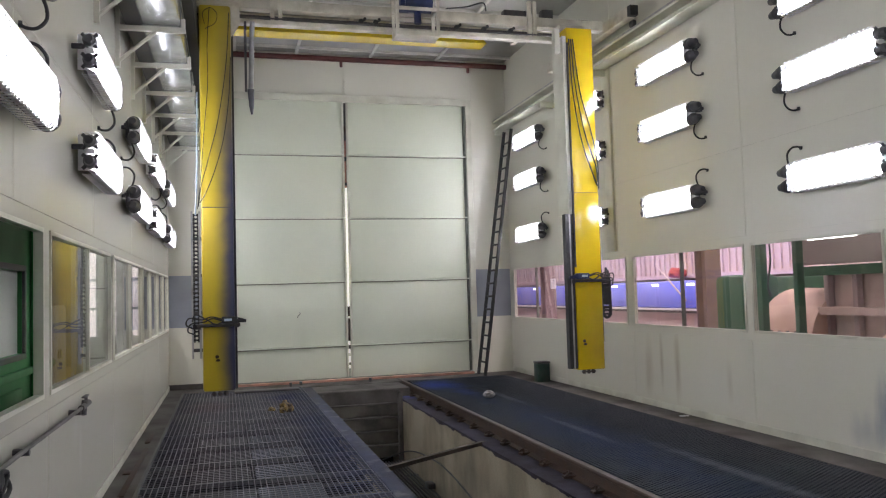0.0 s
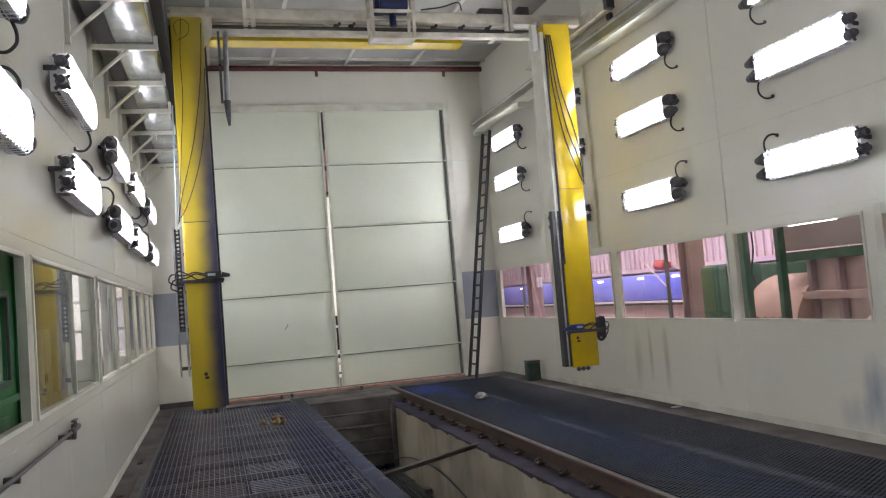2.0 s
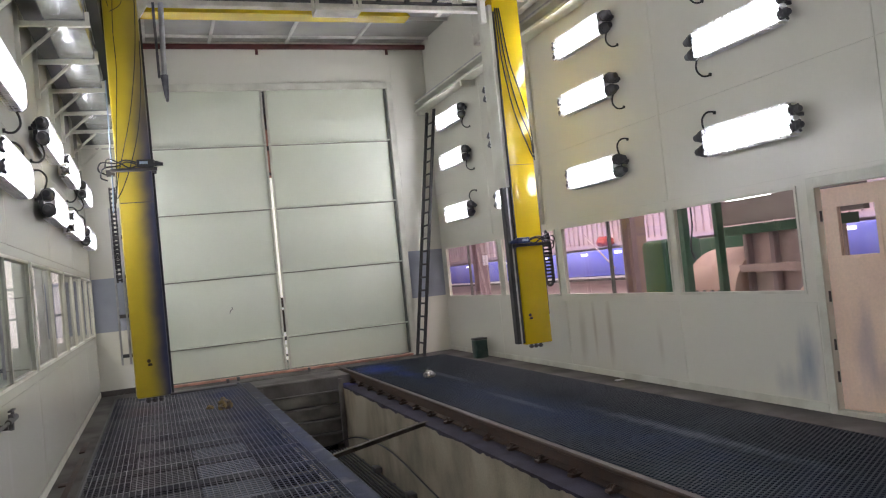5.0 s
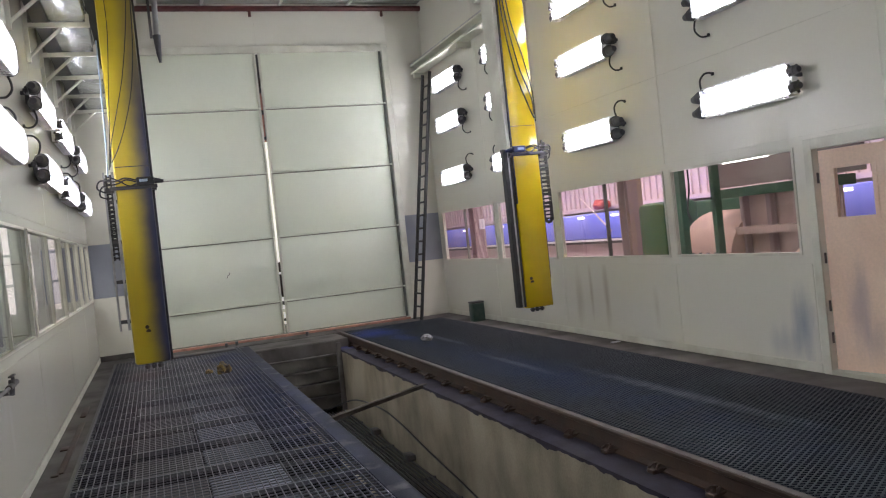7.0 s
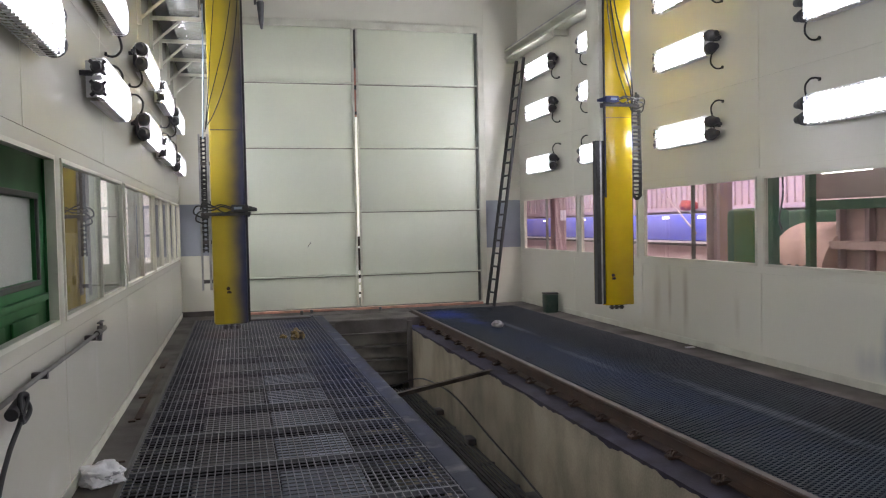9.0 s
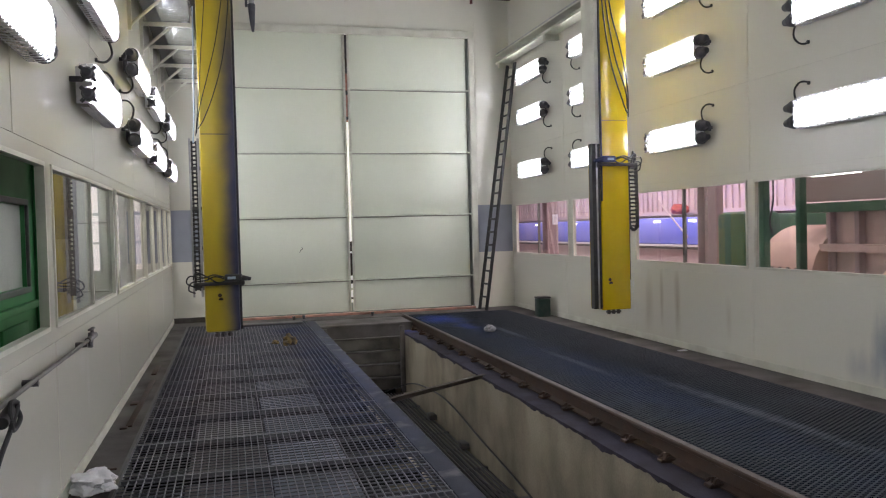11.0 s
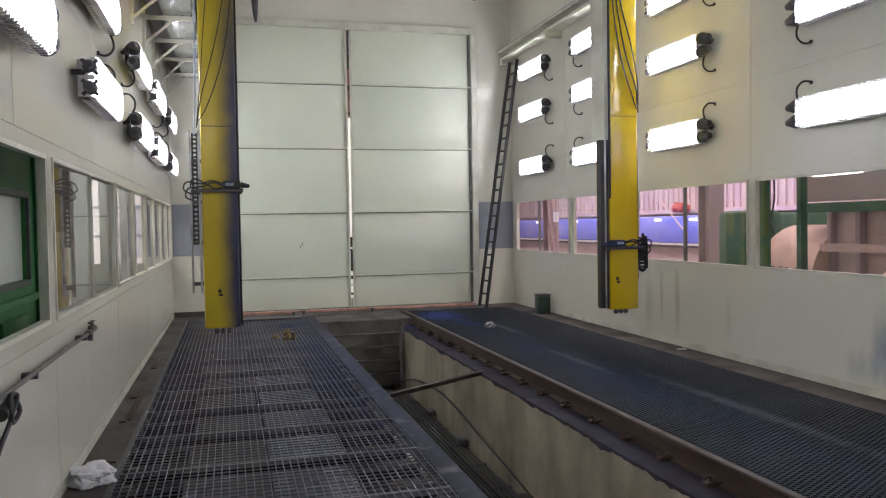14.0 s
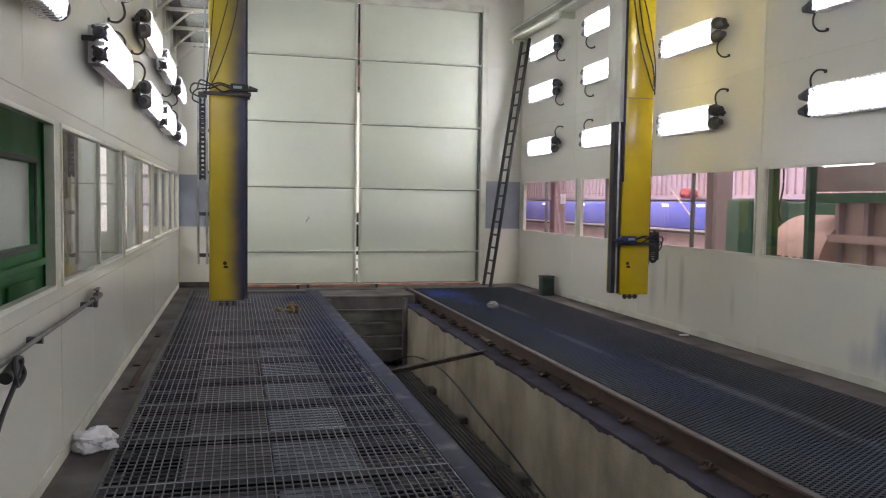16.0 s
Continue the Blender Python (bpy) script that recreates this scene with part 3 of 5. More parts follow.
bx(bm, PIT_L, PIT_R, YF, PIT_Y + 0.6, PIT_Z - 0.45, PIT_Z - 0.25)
tagged(part("pit_floor", bm, VOID), "sump under pit grating, shade put into its colour", "pit floor", kind="structure")
# ledge with violet drips over the concrete
bm = bmesh.new()
bx(bm, PIT_R - 0.004, 3.44, YF, PIT_Y + 0.6, -0.1715, -0.160)
prev = None
for k in range(440):
    y = -3.0 + k * 0.039
    d = 0.012 + 0.055 * max(0.0, noise.noise((y * 1.9, 0, 0)) + 0.1) + 0.022 * noise.noise((y * 9, 3, 0)) + 0.012 * noise.noise((y * 31, 7, 0))
    cur = (bm.verts.new((PIT_R - 0.004, y, -0.165)), bm.verts.new((PIT_R - 0.006, y, -0.172 - max(0.004, d))))
    if prev:
        bm.faces.new((prev[0], cur[0], cur[1], prev[1]))
    prev = cur
tagged(part("pit_ledge", bm, LEDGE), "violet paint stained ledge along pit", "ledge", kind="structure")
DARKCONC = mat("dark pit concrete", (0.13, 0.12, 0.10), 0.9, second=(0.06, 0.055, 0.05), scale=2.2, fine=45, bump=0.3)
# stairs at the end of the pit
st = thing("pit_steps", "worn concrete steps at end of pit", "steps", (0, PIT_Y, 0), kind="structure")
for k in range(5):
    z1 = -0.02 - k * 0.235
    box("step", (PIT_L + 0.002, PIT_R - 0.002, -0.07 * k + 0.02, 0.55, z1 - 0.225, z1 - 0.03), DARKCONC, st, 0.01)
    box("nosing", (PIT_L + 0.002, PIT_R - 0.002, -0.07 * k - 0.02, 0.55 if k == 0 else -0.07 * (k - 1) + 0.02, z1 - 0.028, z1), KERB, st, 0.006)
for x in (PIT_L + 0.01, PIT_R - 0.09):
    box("post", (x, x + 0.08, -0.42, -0.35, PIT_Z, -0.02), KERB, st, 0.005)
# pit grating: long bars
pg = thing("pit_grating", "rusty slatted grating on pit floor", "grating", (0, 0, PIT_Z), kind="structure")
bars = [(PIT_L + 0.03 + k * 0.055, PIT_L + 0.045 + k * 0.055, YF, PIT_Y - 0.4, -0.03, 0.0) for k in range(26)]
bars += [(PIT_L, PIT_R, y, y + 0.03, -0.06, -0.031) for y in np.arange(YF, PIT_Y - 0.4, 0.9)]
part("bars", fast_boxes(bars), DARKSTEEL, pg)
for y in (6.2, 7.55, 9.9, 11.6):
    tagged(box("grating_clamp", (PIT_R - 0.13, PIT_R - 0.02, y, y + 0.22, PIT_Z + 0.001, PIT_Z + 0.08), DARKSTEEL, None, 0.01), "dark steel clamp on pit grating beside wall", "clamp", group="pit clamps")
# left edge beam beside the pit
eb = thing("pit_edge_beam", "paint spattered steel edge beam along pit", "beam", (0, 0, 0), kind="structure")
box("top_plate", (1.345, 1.51, YF, PIT_Y + 0.9, -0.05, 0.0), EDGE, eb, 0.012)
box("web", (1.38, 1.47, YF, PIT_Y + 0.5, -0.17, -0.05), DARKSTEEL, eb)


rail = thing("rail", "rusty flat-bottomed rail clipped along pit edge", "rail", (3.31, 0, -0.16), kind="structure")
half = [(0.07, 0.0), (0.07, 0.012), (0.012, 0.03), (0.009, 0.115), (0.034, 0.13), (0.036, 0.155), (0.028, 0.165)]
part("rail_bar", profile(bmesh.new(), half + [(-x, z) for x, z in half[::-1]], YF, 15.9), RUST, rail)
box("running_face", (-0.022, 0.030, YF, 15.9, 0.1652, 0.1665), RAILHEAD, rail)
clip = bx(bmesh.new(), -0.15, -0.03, -0.04, 0.04, 0.002, 0.03, 0.006)
hose(clip, [(-0.13, -0.05, 0.03), (-0.10, -0.03, 0.055), (-0.06, 0.0, 0.05), (-0.09, 0.035, 0.055), (-0.13, 0.05, 0.03)], 0.011, 6, 4)
rod(clip, (-0.10, 0, 0.03), (-0.10, 0, 0.075), 0.014, 6)
clip_mesh = part("rail_clip", clip, RUST, rail, "bent spring clip").data
bpy.data.objects.remove([o for o in rail.children if o.name.startswith("rail_clip")][0])
for k in range(28):
    c = shared("rail_clip", clip_mesh, rail, (0, -2.0 + k * 0.62, 0))
    c.rotation_euler = (0, 0, random.uniform(-0.2, 0.2))

# left grating: square mesh panels a metre long, on filter mats
step_x, step_y = 0.053, 0.0755
bars = [(x, x + 0.0062, 0.012, 0.938, -0.014, 0.0) for x in np.arange(-0.79, 1.34, step_x)]
bars += [(-0.79, 1.343, y, y + 0.0055, -0.010, -0.001) for y in np.arange(0.03, 0.93, step_y)]
bars += [(-0.79, 1.343, 0.0, 0.011, -0.034, 0.001), (-0.79, 1.343, 0.939, 0.95, -0.034, 0.001)]
gm = None
PITCH = 0.95
for k in range(-5, 19):
    pan = thing("floor_grating", "grey painted steel floor grating over filter mats", "grating", (0, -2.70 + k * PITCH, 0), "walkway gratings", "structure")
    if gm is None:
        gm = part("bars", fast_boxes(bars), GRATE, pan).data
    else:
        shared("bars", gm, pan)
tagged(box("edge_angle", (-0.818, -0.793, YF, 15.25, 0.0005, 0.012), DARKSTEEL), "dark steel angle along floor grating", "trim", kind="structure")
mat_bm = bx(bmesh.new(), 0.0, 0.57, 0.0, 0.70, 0.0, 0.03, 0.012)
fm = None
for k in range(-5, 19):
    for x in (-0.36, 0.235):
        if fm is None:
            f = part("filter_mat", mat_bm, FILTER)
            fm = f.data
            fm2 = fm.copy()
            fm2.materials[0] = FILTER2
        else:
            f = new("filter_mat", fm if x < 0 else fm2)
        f.location = (x + random.uniform(-0.02, 0.02), -2.70 + k * PITCH + 0.125, -0.075)
        f.rotation_euler = (0, 0, random.uniform(-0.015, 0.015))
        tagged(f, "grey paint clogged filter mat under floor grating", "filter mat", "filter mats")
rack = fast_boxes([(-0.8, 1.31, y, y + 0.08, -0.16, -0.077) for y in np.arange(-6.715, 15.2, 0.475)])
tagged(part("filter_rack", rack, VOID), "rack bars that carry filter mats, coloured dark as shade", "rack", kind="structure")


def diamond(w, h, s, bw, slope=1.7):
    """Diamond mesh of crossing diagonal straps, cut to w by h."""
    bm = bmesh.new()
    for sgn in (1, -1):
        c = -h * slope
        while c < w + h * slope:
            pts = []
            for y in (0, h):
                pts.append((c + slope * y if sgn > 0 else c + slope * (h - y), y))
            (xa, ya), (xb, yb) = pts
            ta, tb = 0.0, 1.0
            dx = xb - xa
            for lim, s2 in ((0, 1), (w, -1)):
                fa, fb = (xa - lim) * s2, (xb - lim) * s2
                if fa < 0 and fb < 0:
                    ta, tb = 1, 0
                elif fa < 0:
                    ta = max(ta, fa / (fa - fb))
                elif fb < 0:
                    tb = min(tb, fa / (fa - fb))
            if tb - ta > 0.01:
                P = Vector((xa + dx * ta, ya + (yb - ya) * ta, 0))
                Q = Vector((xa + dx * tb, ya + (yb - ya) * tb, 0))
                nrm = Vector((-(Q - P).y, (Q - P).x, 0)).normalized() * bw / 2
                z1 = 0.0 if sgn > 0 else -0.0015
                v = [bm.verts.new(p + Vector((0, 0, z1))) for p in (P - nrm, Q - nrm, Q + nrm, P + nrm)]
                u = [bm.verts.new(p + Vector((0, 0, z1 - 0.008))) for p in (P - nrm, Q - nrm, Q + nrm, P + nrm)]
                for f in ((v[0], v[1], v[2], v[3]), (u[3], u[2], u[1], u[0]), (v[1], v[0], u[0], u[1]), (v[3], v[2], u[2], u[3])):
                    bm.faces.new(f)
            c += s
    return bm


dm = None
for k in range(-3, 12):
    pan = thing("floor_mesh_panel", "blue grey paint misted steel mesh floor panel", "grating", (3.375, -2.7 + 1.5 * k, 0), "mesh floor panels", "structure")
    if dm is None:
        dm = part("mesh", diamond(2.04, 1.495, 0.08, 0.0125), GRATE2, pan).data
    else:
        shared("mesh", dm, pan)
    box("bearer", (0.08, 2.035, 0.0, 0.012, -0.06, -0.014), DARKSTEEL, pan)

box_strip = bx(bmesh.new(), DX0, DX1, YB - 0.14, YB - 0.055, 0.0, 0.045, 0.006)
tagged(part("door_sill", box_strip, REDWOOD), "salmon primed sill below great door", "sill", kind="structure")
tagged(part("floor_tray", bx(bmesh.new(), 0.10, 1.25, 14.75, 15.05, 0.002, 0.035, 0.012), DARKSTEEL, smooth=True), "flat dark steel tray on floor", "tray")


# ---- wall lamps ----
def wall_lamp(end, curl, up):
    """A caged twin fluorescent lamp on a wall at local x = 0, facing +x; its cable leaves at one end and bows out before it meets the wall."""
    e = thing("wall_lamp", "caged twin fluorescent lamp with dark end caps, lit, on booth wall", "lamp", group="booth wall lamps")
    part("housing", bx(bmesh.new(), 0.035, 0.08, -0.59, 0.59, -0.075, 0.075, 0.012), CAPGREY, e, "dark grey cast back", smooth=True)
    tr = profile(bmesh.new(), [(0.082, -0.10), (0.090, -0.10), (0.160, -0.140), (0.160, -0.146), (0.082, -0.108)], -0.585, 0.585)
    profile(tr, [(0.082, 0.10), (0.082, 0.108), (0.160, 0.146), (0.160, 0.140), (0.090, 0.10)], -0.585, 0.585)
    bx(tr, 0.0815, 0.0895, -0.585, 0.585, -0.0995, 0.0995)
    part("reflector", tr, REFLECT, e)
    for s in (-1, 1):
        part("tube", rod(bmesh.new(), (0.135, -0.59, s * 0.060), (0.135, 0.59, s * 0.060), 0.032, 14), TUBE, e, smooth=True)
        for q in (-1, 1):
            if q == end:
                c = rod(bmesh.new(), (0.13, q * 0.592, s * 0.078), (0.13, q * 0.70, s * 0.078), 0.068, 16, 0.064)
                rod(c, (0.13, q * 0.70, s * 0.078), (0.13, q * 0.79, s * 0.078), 0.060, 16, 0.036)
                rod(c, (0.13, q * 0.64, s * 0.078), (0.13, q * 0.665, s * 0.078), 0.074, 16)
            else:
                c = rod(bmesh.new(), (0.13, q * 0.606, s * 0.074), (0.13, q * 0.68, s * 0.074), 0.050, 16, 0.046)
                rod(c, (0.13, q * 0.68, s * 0.074), (0.13, q * 0.72, s * 0.074), 0.040, 16, 0.030)
                for k in range(4):
                    a = radians(45 + 90 * k)
                    rod(c, (0.13 + 0.04 * math.cos(a), q * 0.645, s * 0.074 + 0.04 * math.sin(a)), (0.13 + 0.076 * math.cos(a), q * 0.645, s * 0.074 + 0.076 * math.sin(a)), 0.014, 6)
            part("end_cap", c, CAPGREY, e, smooth=True)
    q = -end
    part("end_plate", bx(bmesh.new(), 0.040, 0.112, min(q * 0.602, q * 0.610), max(q * 0.602, q * 0.610), -0.135, 0.135, 0.003), REFLECT, e)
    q = end
    part("end_plate", bx(bmesh.new(), 0.092, 0.195, min(q * 0.593, q * 0.603), max(q * 0.593, q * 0.603), -0.135, 0.135, 0.004), REFLECT, e)
    for q in (-1, 1):
        box("bracket", (0.0, 0.08, q * 0.62 - 0.012, q * 0.62 + 0.012, 0.02, 0.06), CAPGREY, e, 0.006)
        tie = bx(bmesh.new(), 0.10, 0.16, min(q * 0.604, q * 0.66), max(q * 0.604, q * 0.66), -0.018, 0.018, 0.004)
        part("clamp_plate", tie, WIRE, e)
        if q != end:
            continue
        lug = bx(bmesh.new(), 0.04, 0.09, min(q * 0.65, q * 0.76), max(q * 0.65, q * 0.76), 0.02, 0.06, 0.008)
        rod(lug, (0.07, q * 0.74, 0.0), (0.07, q * 0.74, 0.08), 0.014, 8)
        part("lug", lug, CAPGREY, e)
    cage = bmesh.new()
    r = 0.0036
    for k in range(20):
        y = -0.56 + k * 0.059
        hose(cage, [(0.06, y, -0.155), (0.15, y, -0.160), (0.195, y, -0.135), (0.208, y, 0.0), (0.195, y, 0.135), (0.15, y, 0.160), (0.06, y, 0.155)], r, 4, 2)
    for x, z in ((0.07, -0.156), (0.11, -0.158), (0.160, -0.157), (0.204, -0.06), (0.204, 0.06), (0.160, 0.157), (0.11, 0.158), (0.07, 0.156)):
        rod(cage, (x, -0.60, z), (x, 0.60, z), r, 4)
    part("guard", cage, WIRE, e)
    s = 1 if up else -1
    y = end * 0.655
    cb = hose(bmesh.new(), [(0.10, y, s * 0.12), (0.128, y, s * 0.20), (0.130, y + curl * 0.01, s * 0.27), (0.09, y + curl * 0.03, s * 0.325), (0.04, y + curl * 0.05, s * 0.335), (0.0, y + curl * 0.07, s * 0.32)], 0.0105)
    rod(cb, (0.0, y + curl * 0.07, s * 0.32), (0.02, y + curl * 0.065, s * 0.32), 0.02, 8)
    part("cable", cb, CABLE, e, smooth=True)
    return e


KINDS = {}


def hang(x, y, z, face, end, up):
    # a lamp that faces -x is turned half round, which swaps its ends; every cable curls towards -y
    key = (end * face, -face, up)
    m = pose(x, y, z, 0, 0, 0 if face > 0 else 180)
    if key not in KINDS:
        KINDS[key] = wall_lamp(*key)
        KINDS[key].matrix_basis = m
    else:
        copy_thing(KINDS[key], m)


for y, end in ((3.35, -1), (0.3, -1), (-2.7, 1), (6.37, 1), (9.36, -1), (11.88, 1), (14.46, -1)):
    for z, up in ((4.69, False), (3.88, False), (2.82, True)):
        hang(XR - 0.006, y, z - (0.03 if y < 7 else 0), -1, end, up)
for y in (-2.0, 1.2, 4.12, 6.86, 9.72, 11.95, 14.45):
    for z, up in ((3.56, False), (2.81, True)):
        hang(XL + 0.006, y, z, 1, -1 if y in (9.72, 14.45) else 1, up)

# ---- runways, brackets, cove panels ----
rw = thing("runway_beam", "cream steel runway beam along booth wall", "beam", (XR, 0, 0), kind="structure")
bm = bmesh.new()
bx(bm, -0.30, -0.052, YF, YB, 5.14, 5.17), bx(bm, -0.30, -0.052, YF, YB, 5.30, 5.33), bx(bm, -0.12, -0.09, YF, YB, 5.17, 5.30)
part("channel", bm, TRIM, rw)
box("runway_rail", (-0.285, -0.225, YF, YB, 5.331, 5.37), STEEL, rw)
for y in (-3, 0.2, 3.4, 6.6, 11.2, 13.3, 15.8):
    b = bmesh.new()
    bx(b, -0.28, -0.007, y, y + 0.10, 5.04, 5.139)
    part("bracket", b, TRIM, rw)

cove = thing("duct_shelf", "cream steel brackets with galvanised duct along booth wall", "duct", (XL, 0, 4.56), kind="structure")
for k in range(16):
    y = 15.45 - 1.36 * k
    b = bmesh.new()
    bx(b, 0.006, 0.70, y, y + 0.05, -0.025, 0.025)
    bx(b, 0.006, 0.05, y, y + 0.05, -0.42, 0.55)
    rod(b, (0.03, y + 0.025, -0.36), (0.40, y + 0.025, -0.03), 0.02, 6)
    bx(b, 0.66, 0.70, y, y + 0.05, 0.025, 0.12)
    part("bracket", b, TRIM, cove)
    d = box("duct", (0.28, 0.655, y + 0.02, y + 1.33, 0.028, 0.34), GALV, cove, 0.015)
    box("duct_flange", (0.275, 0.66, y + 1.332, y + 1.358, 0.027, 0.35), GALV, cove)
# runway web in black: the unlit gap beside the ducts is put into its colour
box("shaded_beam_web", (0.65, 0.77, YF, YB, 0.40, 0.81), BLACK, cove)
b = bmesh.new()
for k in range(16):
    y = 15.45 - 1.36 * k
    bx(b, 0.006, 0.66, y + 0.005, y + 0.045, 0.74, 0.80)
part("runway_arms", b, TRIM, cove)
box("cable_ladder", (0.08, 0.25, YF, YB, 0.10, 0.36), DARKSTEEL, cove)

# ---- the travelling paint gantry ----
COL_Z0, COL_Z1 = 0.57, 5.42
gantry = thing("paint_gantry", "white travelling gantry with two hanging yellow spray columns", "gantry")


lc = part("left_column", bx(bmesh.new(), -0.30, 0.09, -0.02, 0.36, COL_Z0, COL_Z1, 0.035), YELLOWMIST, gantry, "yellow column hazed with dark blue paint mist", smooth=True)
rc = part("right_column", bx(bmesh.new(), 4.70, 5.10, -0.02, 0.36, COL_Z0, COL_Z1, 0.012), YELLOW, gantry, "bright yellow enamelled column", smooth=True)
box("seam_plate", (-0.285, 0.075, -0.023, -0.0195, 2.84, 2.85), DARKSTEEL, lc)
box("seam_plate", (4.72, 5.08, -0.023, -0.0195, 3.05, 3.056), DARKSTEEL, rc)
for o, x, z in ((lc, -0.13, 0.995), (rc, 4.80, 0.97)):
    b = bmesh.new()
    rod(b, (x, -0.024, z), (x, -0.0195, z), 0.022, 16)
    rod(b, (x + 0.01, -0.026, z - 0.05), (x + 0.01, -0.0195, z - 0.045), 0.026, 12)
    part("grimy_hole", b, RUST, o, "grimy access hole")
for o, x in ((lc, -0.10), (rc, 4.88)):
    for q in (-0.07, 0.0, 0.07):
        b = rod(bmesh.new(), (x + q, 0.05, COL_Z0 - 0.06), (x + q, 0.05, COL_Z0), 0.022, 10)
        rod(b, (x + q, 0.05, COL_Z0 - 0.045), (x + q, 0.05, COL_Z0 - 0.02), 0.034, 6)
        part("bottom_gland", b, DARKSTEEL, o)
# dark slide rails of the right column and strip of the left
box("slide_rail", (4.665, 4.698, 0.0, 0.10, COL_Z0 + 0.02, 2.75), BLACK, rc)
box("slide_rail_face", (4.640, 4.664, 0.0, 0.08, COL_Z0 + 0.02, 2.75), STEEL, rc)
box("slide_rail_edge", (4.585, 4.639, 0.0, 0.10, COL_Z0 + 0.02, 2.75), BLACK, rc)
box("guide_cover", (4.645, 4.699, 0.0, 0.365, 2.752, 5.30), TRIM, rc)
box("cable_slot", (4.6995, 4.722, -0.022, 0.0, 2.0, 5.20), BLACK, rc)
box("edge_strip", (5.101, 5.125, 0.02, 0.12, 0.95, 2.75), DARKSTEEL, rc)
box("slide_rail", (0.091, 0.115, 0.02, 0.20, COL_Z0 + 0.02, 5.2), BLACK, lc)
# tray of the left cable chain
tray = bmesh.new()
bx(tray, -0.425, -0.405, 0.02, 0.10, 0.98, 2.80), bx(tray, -0.335, -0.310, 0.02, 0.10, 0.98, 2.80)
part("chain_tray", tray, STEEL, lc)
for z in (1.06, 1.52, 1.98, 2.44):
    box("tray_bracket", (-0.404, -0.302, 0.03, 0.09, z, z + 0.04), DARKSTEEL, lc)


def chain(name, length, parent, x, y, z_top, w=0.085):
    bm = bmesh.new()
    n = max(3, int(length / 0.05))
    for k in range(n):
        z = z_top - k * length / n
        bx(bm, x, x + 0.02, y, y + 0.06, z - length / n * 0.92, z)
        bx(bm, x + w - 0.02, x + w, y, y + 0.06, z - length / n * 0.92, z)
        bx(bm, x + 0.0201, x + w - 0.0201, y + 0.004, y + 0.016, z - length / n * 0.62, z - length / n * 0.2)
    return part(name, bm, BLACK, parent, "black plastic cable chain")


chain("fixed_chain", 0.85, gantry, -0.404, 0.105, 2.78, 0.07)
left_loop = chain("left_chain_loop", 0.95, gantry, -0.404, 0.035, 0.0, 0.07)
right_links = [chain("chain_segment", 0.26, gantry, 5.128 + 0.002 * (k % 2), 0.03 + 0.004 * k, 0.13, 0.14) for k in range(5)]
b = bmesh.new()
hose(b, [(5.14, 0.06, 0.0), (5.15, 0.06, -0.10), (5.20, 0.06, -0.15), (5.25, 0.06, -0.10), (5.258, 0.06, 0.10)], 0.022, 8, 5)
part("chain_bend", b, BLACK, right_links[0], smooth=True)

# cables down the columns
for pts, r in (([(0.065, -0.03, 5.32), (0.045, -0.035, 4.9), (0.0, -0.035, 4.45), (-0.09, -0.035, 3.9), (-0.19, -0.035, 3.5), (-0.29, -0.035, 3.12), (-0.33, -0.02, 2.85)], 0.0055),
               ([(-0.17, -0.03, 5.38), (-0.20, -0.035, 4.9), (-0.20, -0.035, 4.4), (-0.25, -0.04, 3.8), (-0.29, -0.04, 3.3), (-0.34, -0.02, 2.82)], 0.005),
               ([(0.08, -0.03, 4.75), (0.05, -0.035, 4.2), (-0.02, -0.035, 3.7), (-0.13, -0.04, 3.3), (-0.24, -0.04, 3.02), (-0.31, -0.035, 2.9)], 0.006),
               ([(-0.22, -0.03, 5.10), (-0.10, -0.035, 5.18), (-0.08, -0.035, 5.30), (-0.16, -0.035, 5.37), (-0.25, -0.035, 5.30), (-0.23, -0.03, 5.16)], 0.004)):
    part("cable", hose(bmesh.new(), pts, r, 6), CABLE, lc, smooth=True)
part("air_hose", hose(bmesh.new(), [(-0.33, 0.02, 4.3), (-0.34, 0.0, 3.6), (-0.35, 0.0, 3.1), (-0.37, 0.04, 2.75)], 0.010, 6), PALEHOSE, lc, "pale blue air hose", smooth=True)
for pts in ([(4.76, -0.03, 5.25), (4.80, -0.04, 4.6), (4.92, -0.04, 3.9), (5.06, -0.05, 3.45), (5.09, -0.04, 3.2)],
            [(4.79, -0.03, 5.25), (4.87, -0.04, 4.5), (5.00, -0.04, 4.0), (5.09, -0.05, 3.5), (5.10, -0.04, 3.1)],
            [(4.73, -0.03, 5.25), (4.76, -0.04, 4.5), (4.86, -0.05, 3.8), (5.02, -0.05, 3.3), (5.09, -0.03, 3.15)]):
    part("cable", hose(bmesh.new(), pts, 0.009, 6), CABLE, rc, smooth=True)

# girder over the columns
box("front_girder", (-0.30, 5.42, 0.25, 0.40, 5.50, 5.64), WHITE, gantry, 0.008)
box("lower_rail", (0.10, 4.62, 0.18, 0.30, 5.27, 5.335), WHITE, gantry, 0.006)
box("back_girder", (-0.30, 5.42, 1.30, 1.45, 5.72, 5.90), WHITE, gantry, 0.008)
yb = bmesh.new()
profile_pts = [(0.10, 5.36), (3.75, 5.36), (3.62, 5.52), (0.10, 5.52)]
a_ = [yb.verts.new((x, 0.70, z)) for x, z in profile_pts]
b_ = [yb.verts.new((x, 1.00, z)) for x, z in profile_pts]
for i in range(4):
    yb.faces.new((a_[i], a_[(i + 1) % 4], b_[(i + 1) % 4], b_[i]))
yb.faces.new(a_[::-1]), yb.faces.new(b_)
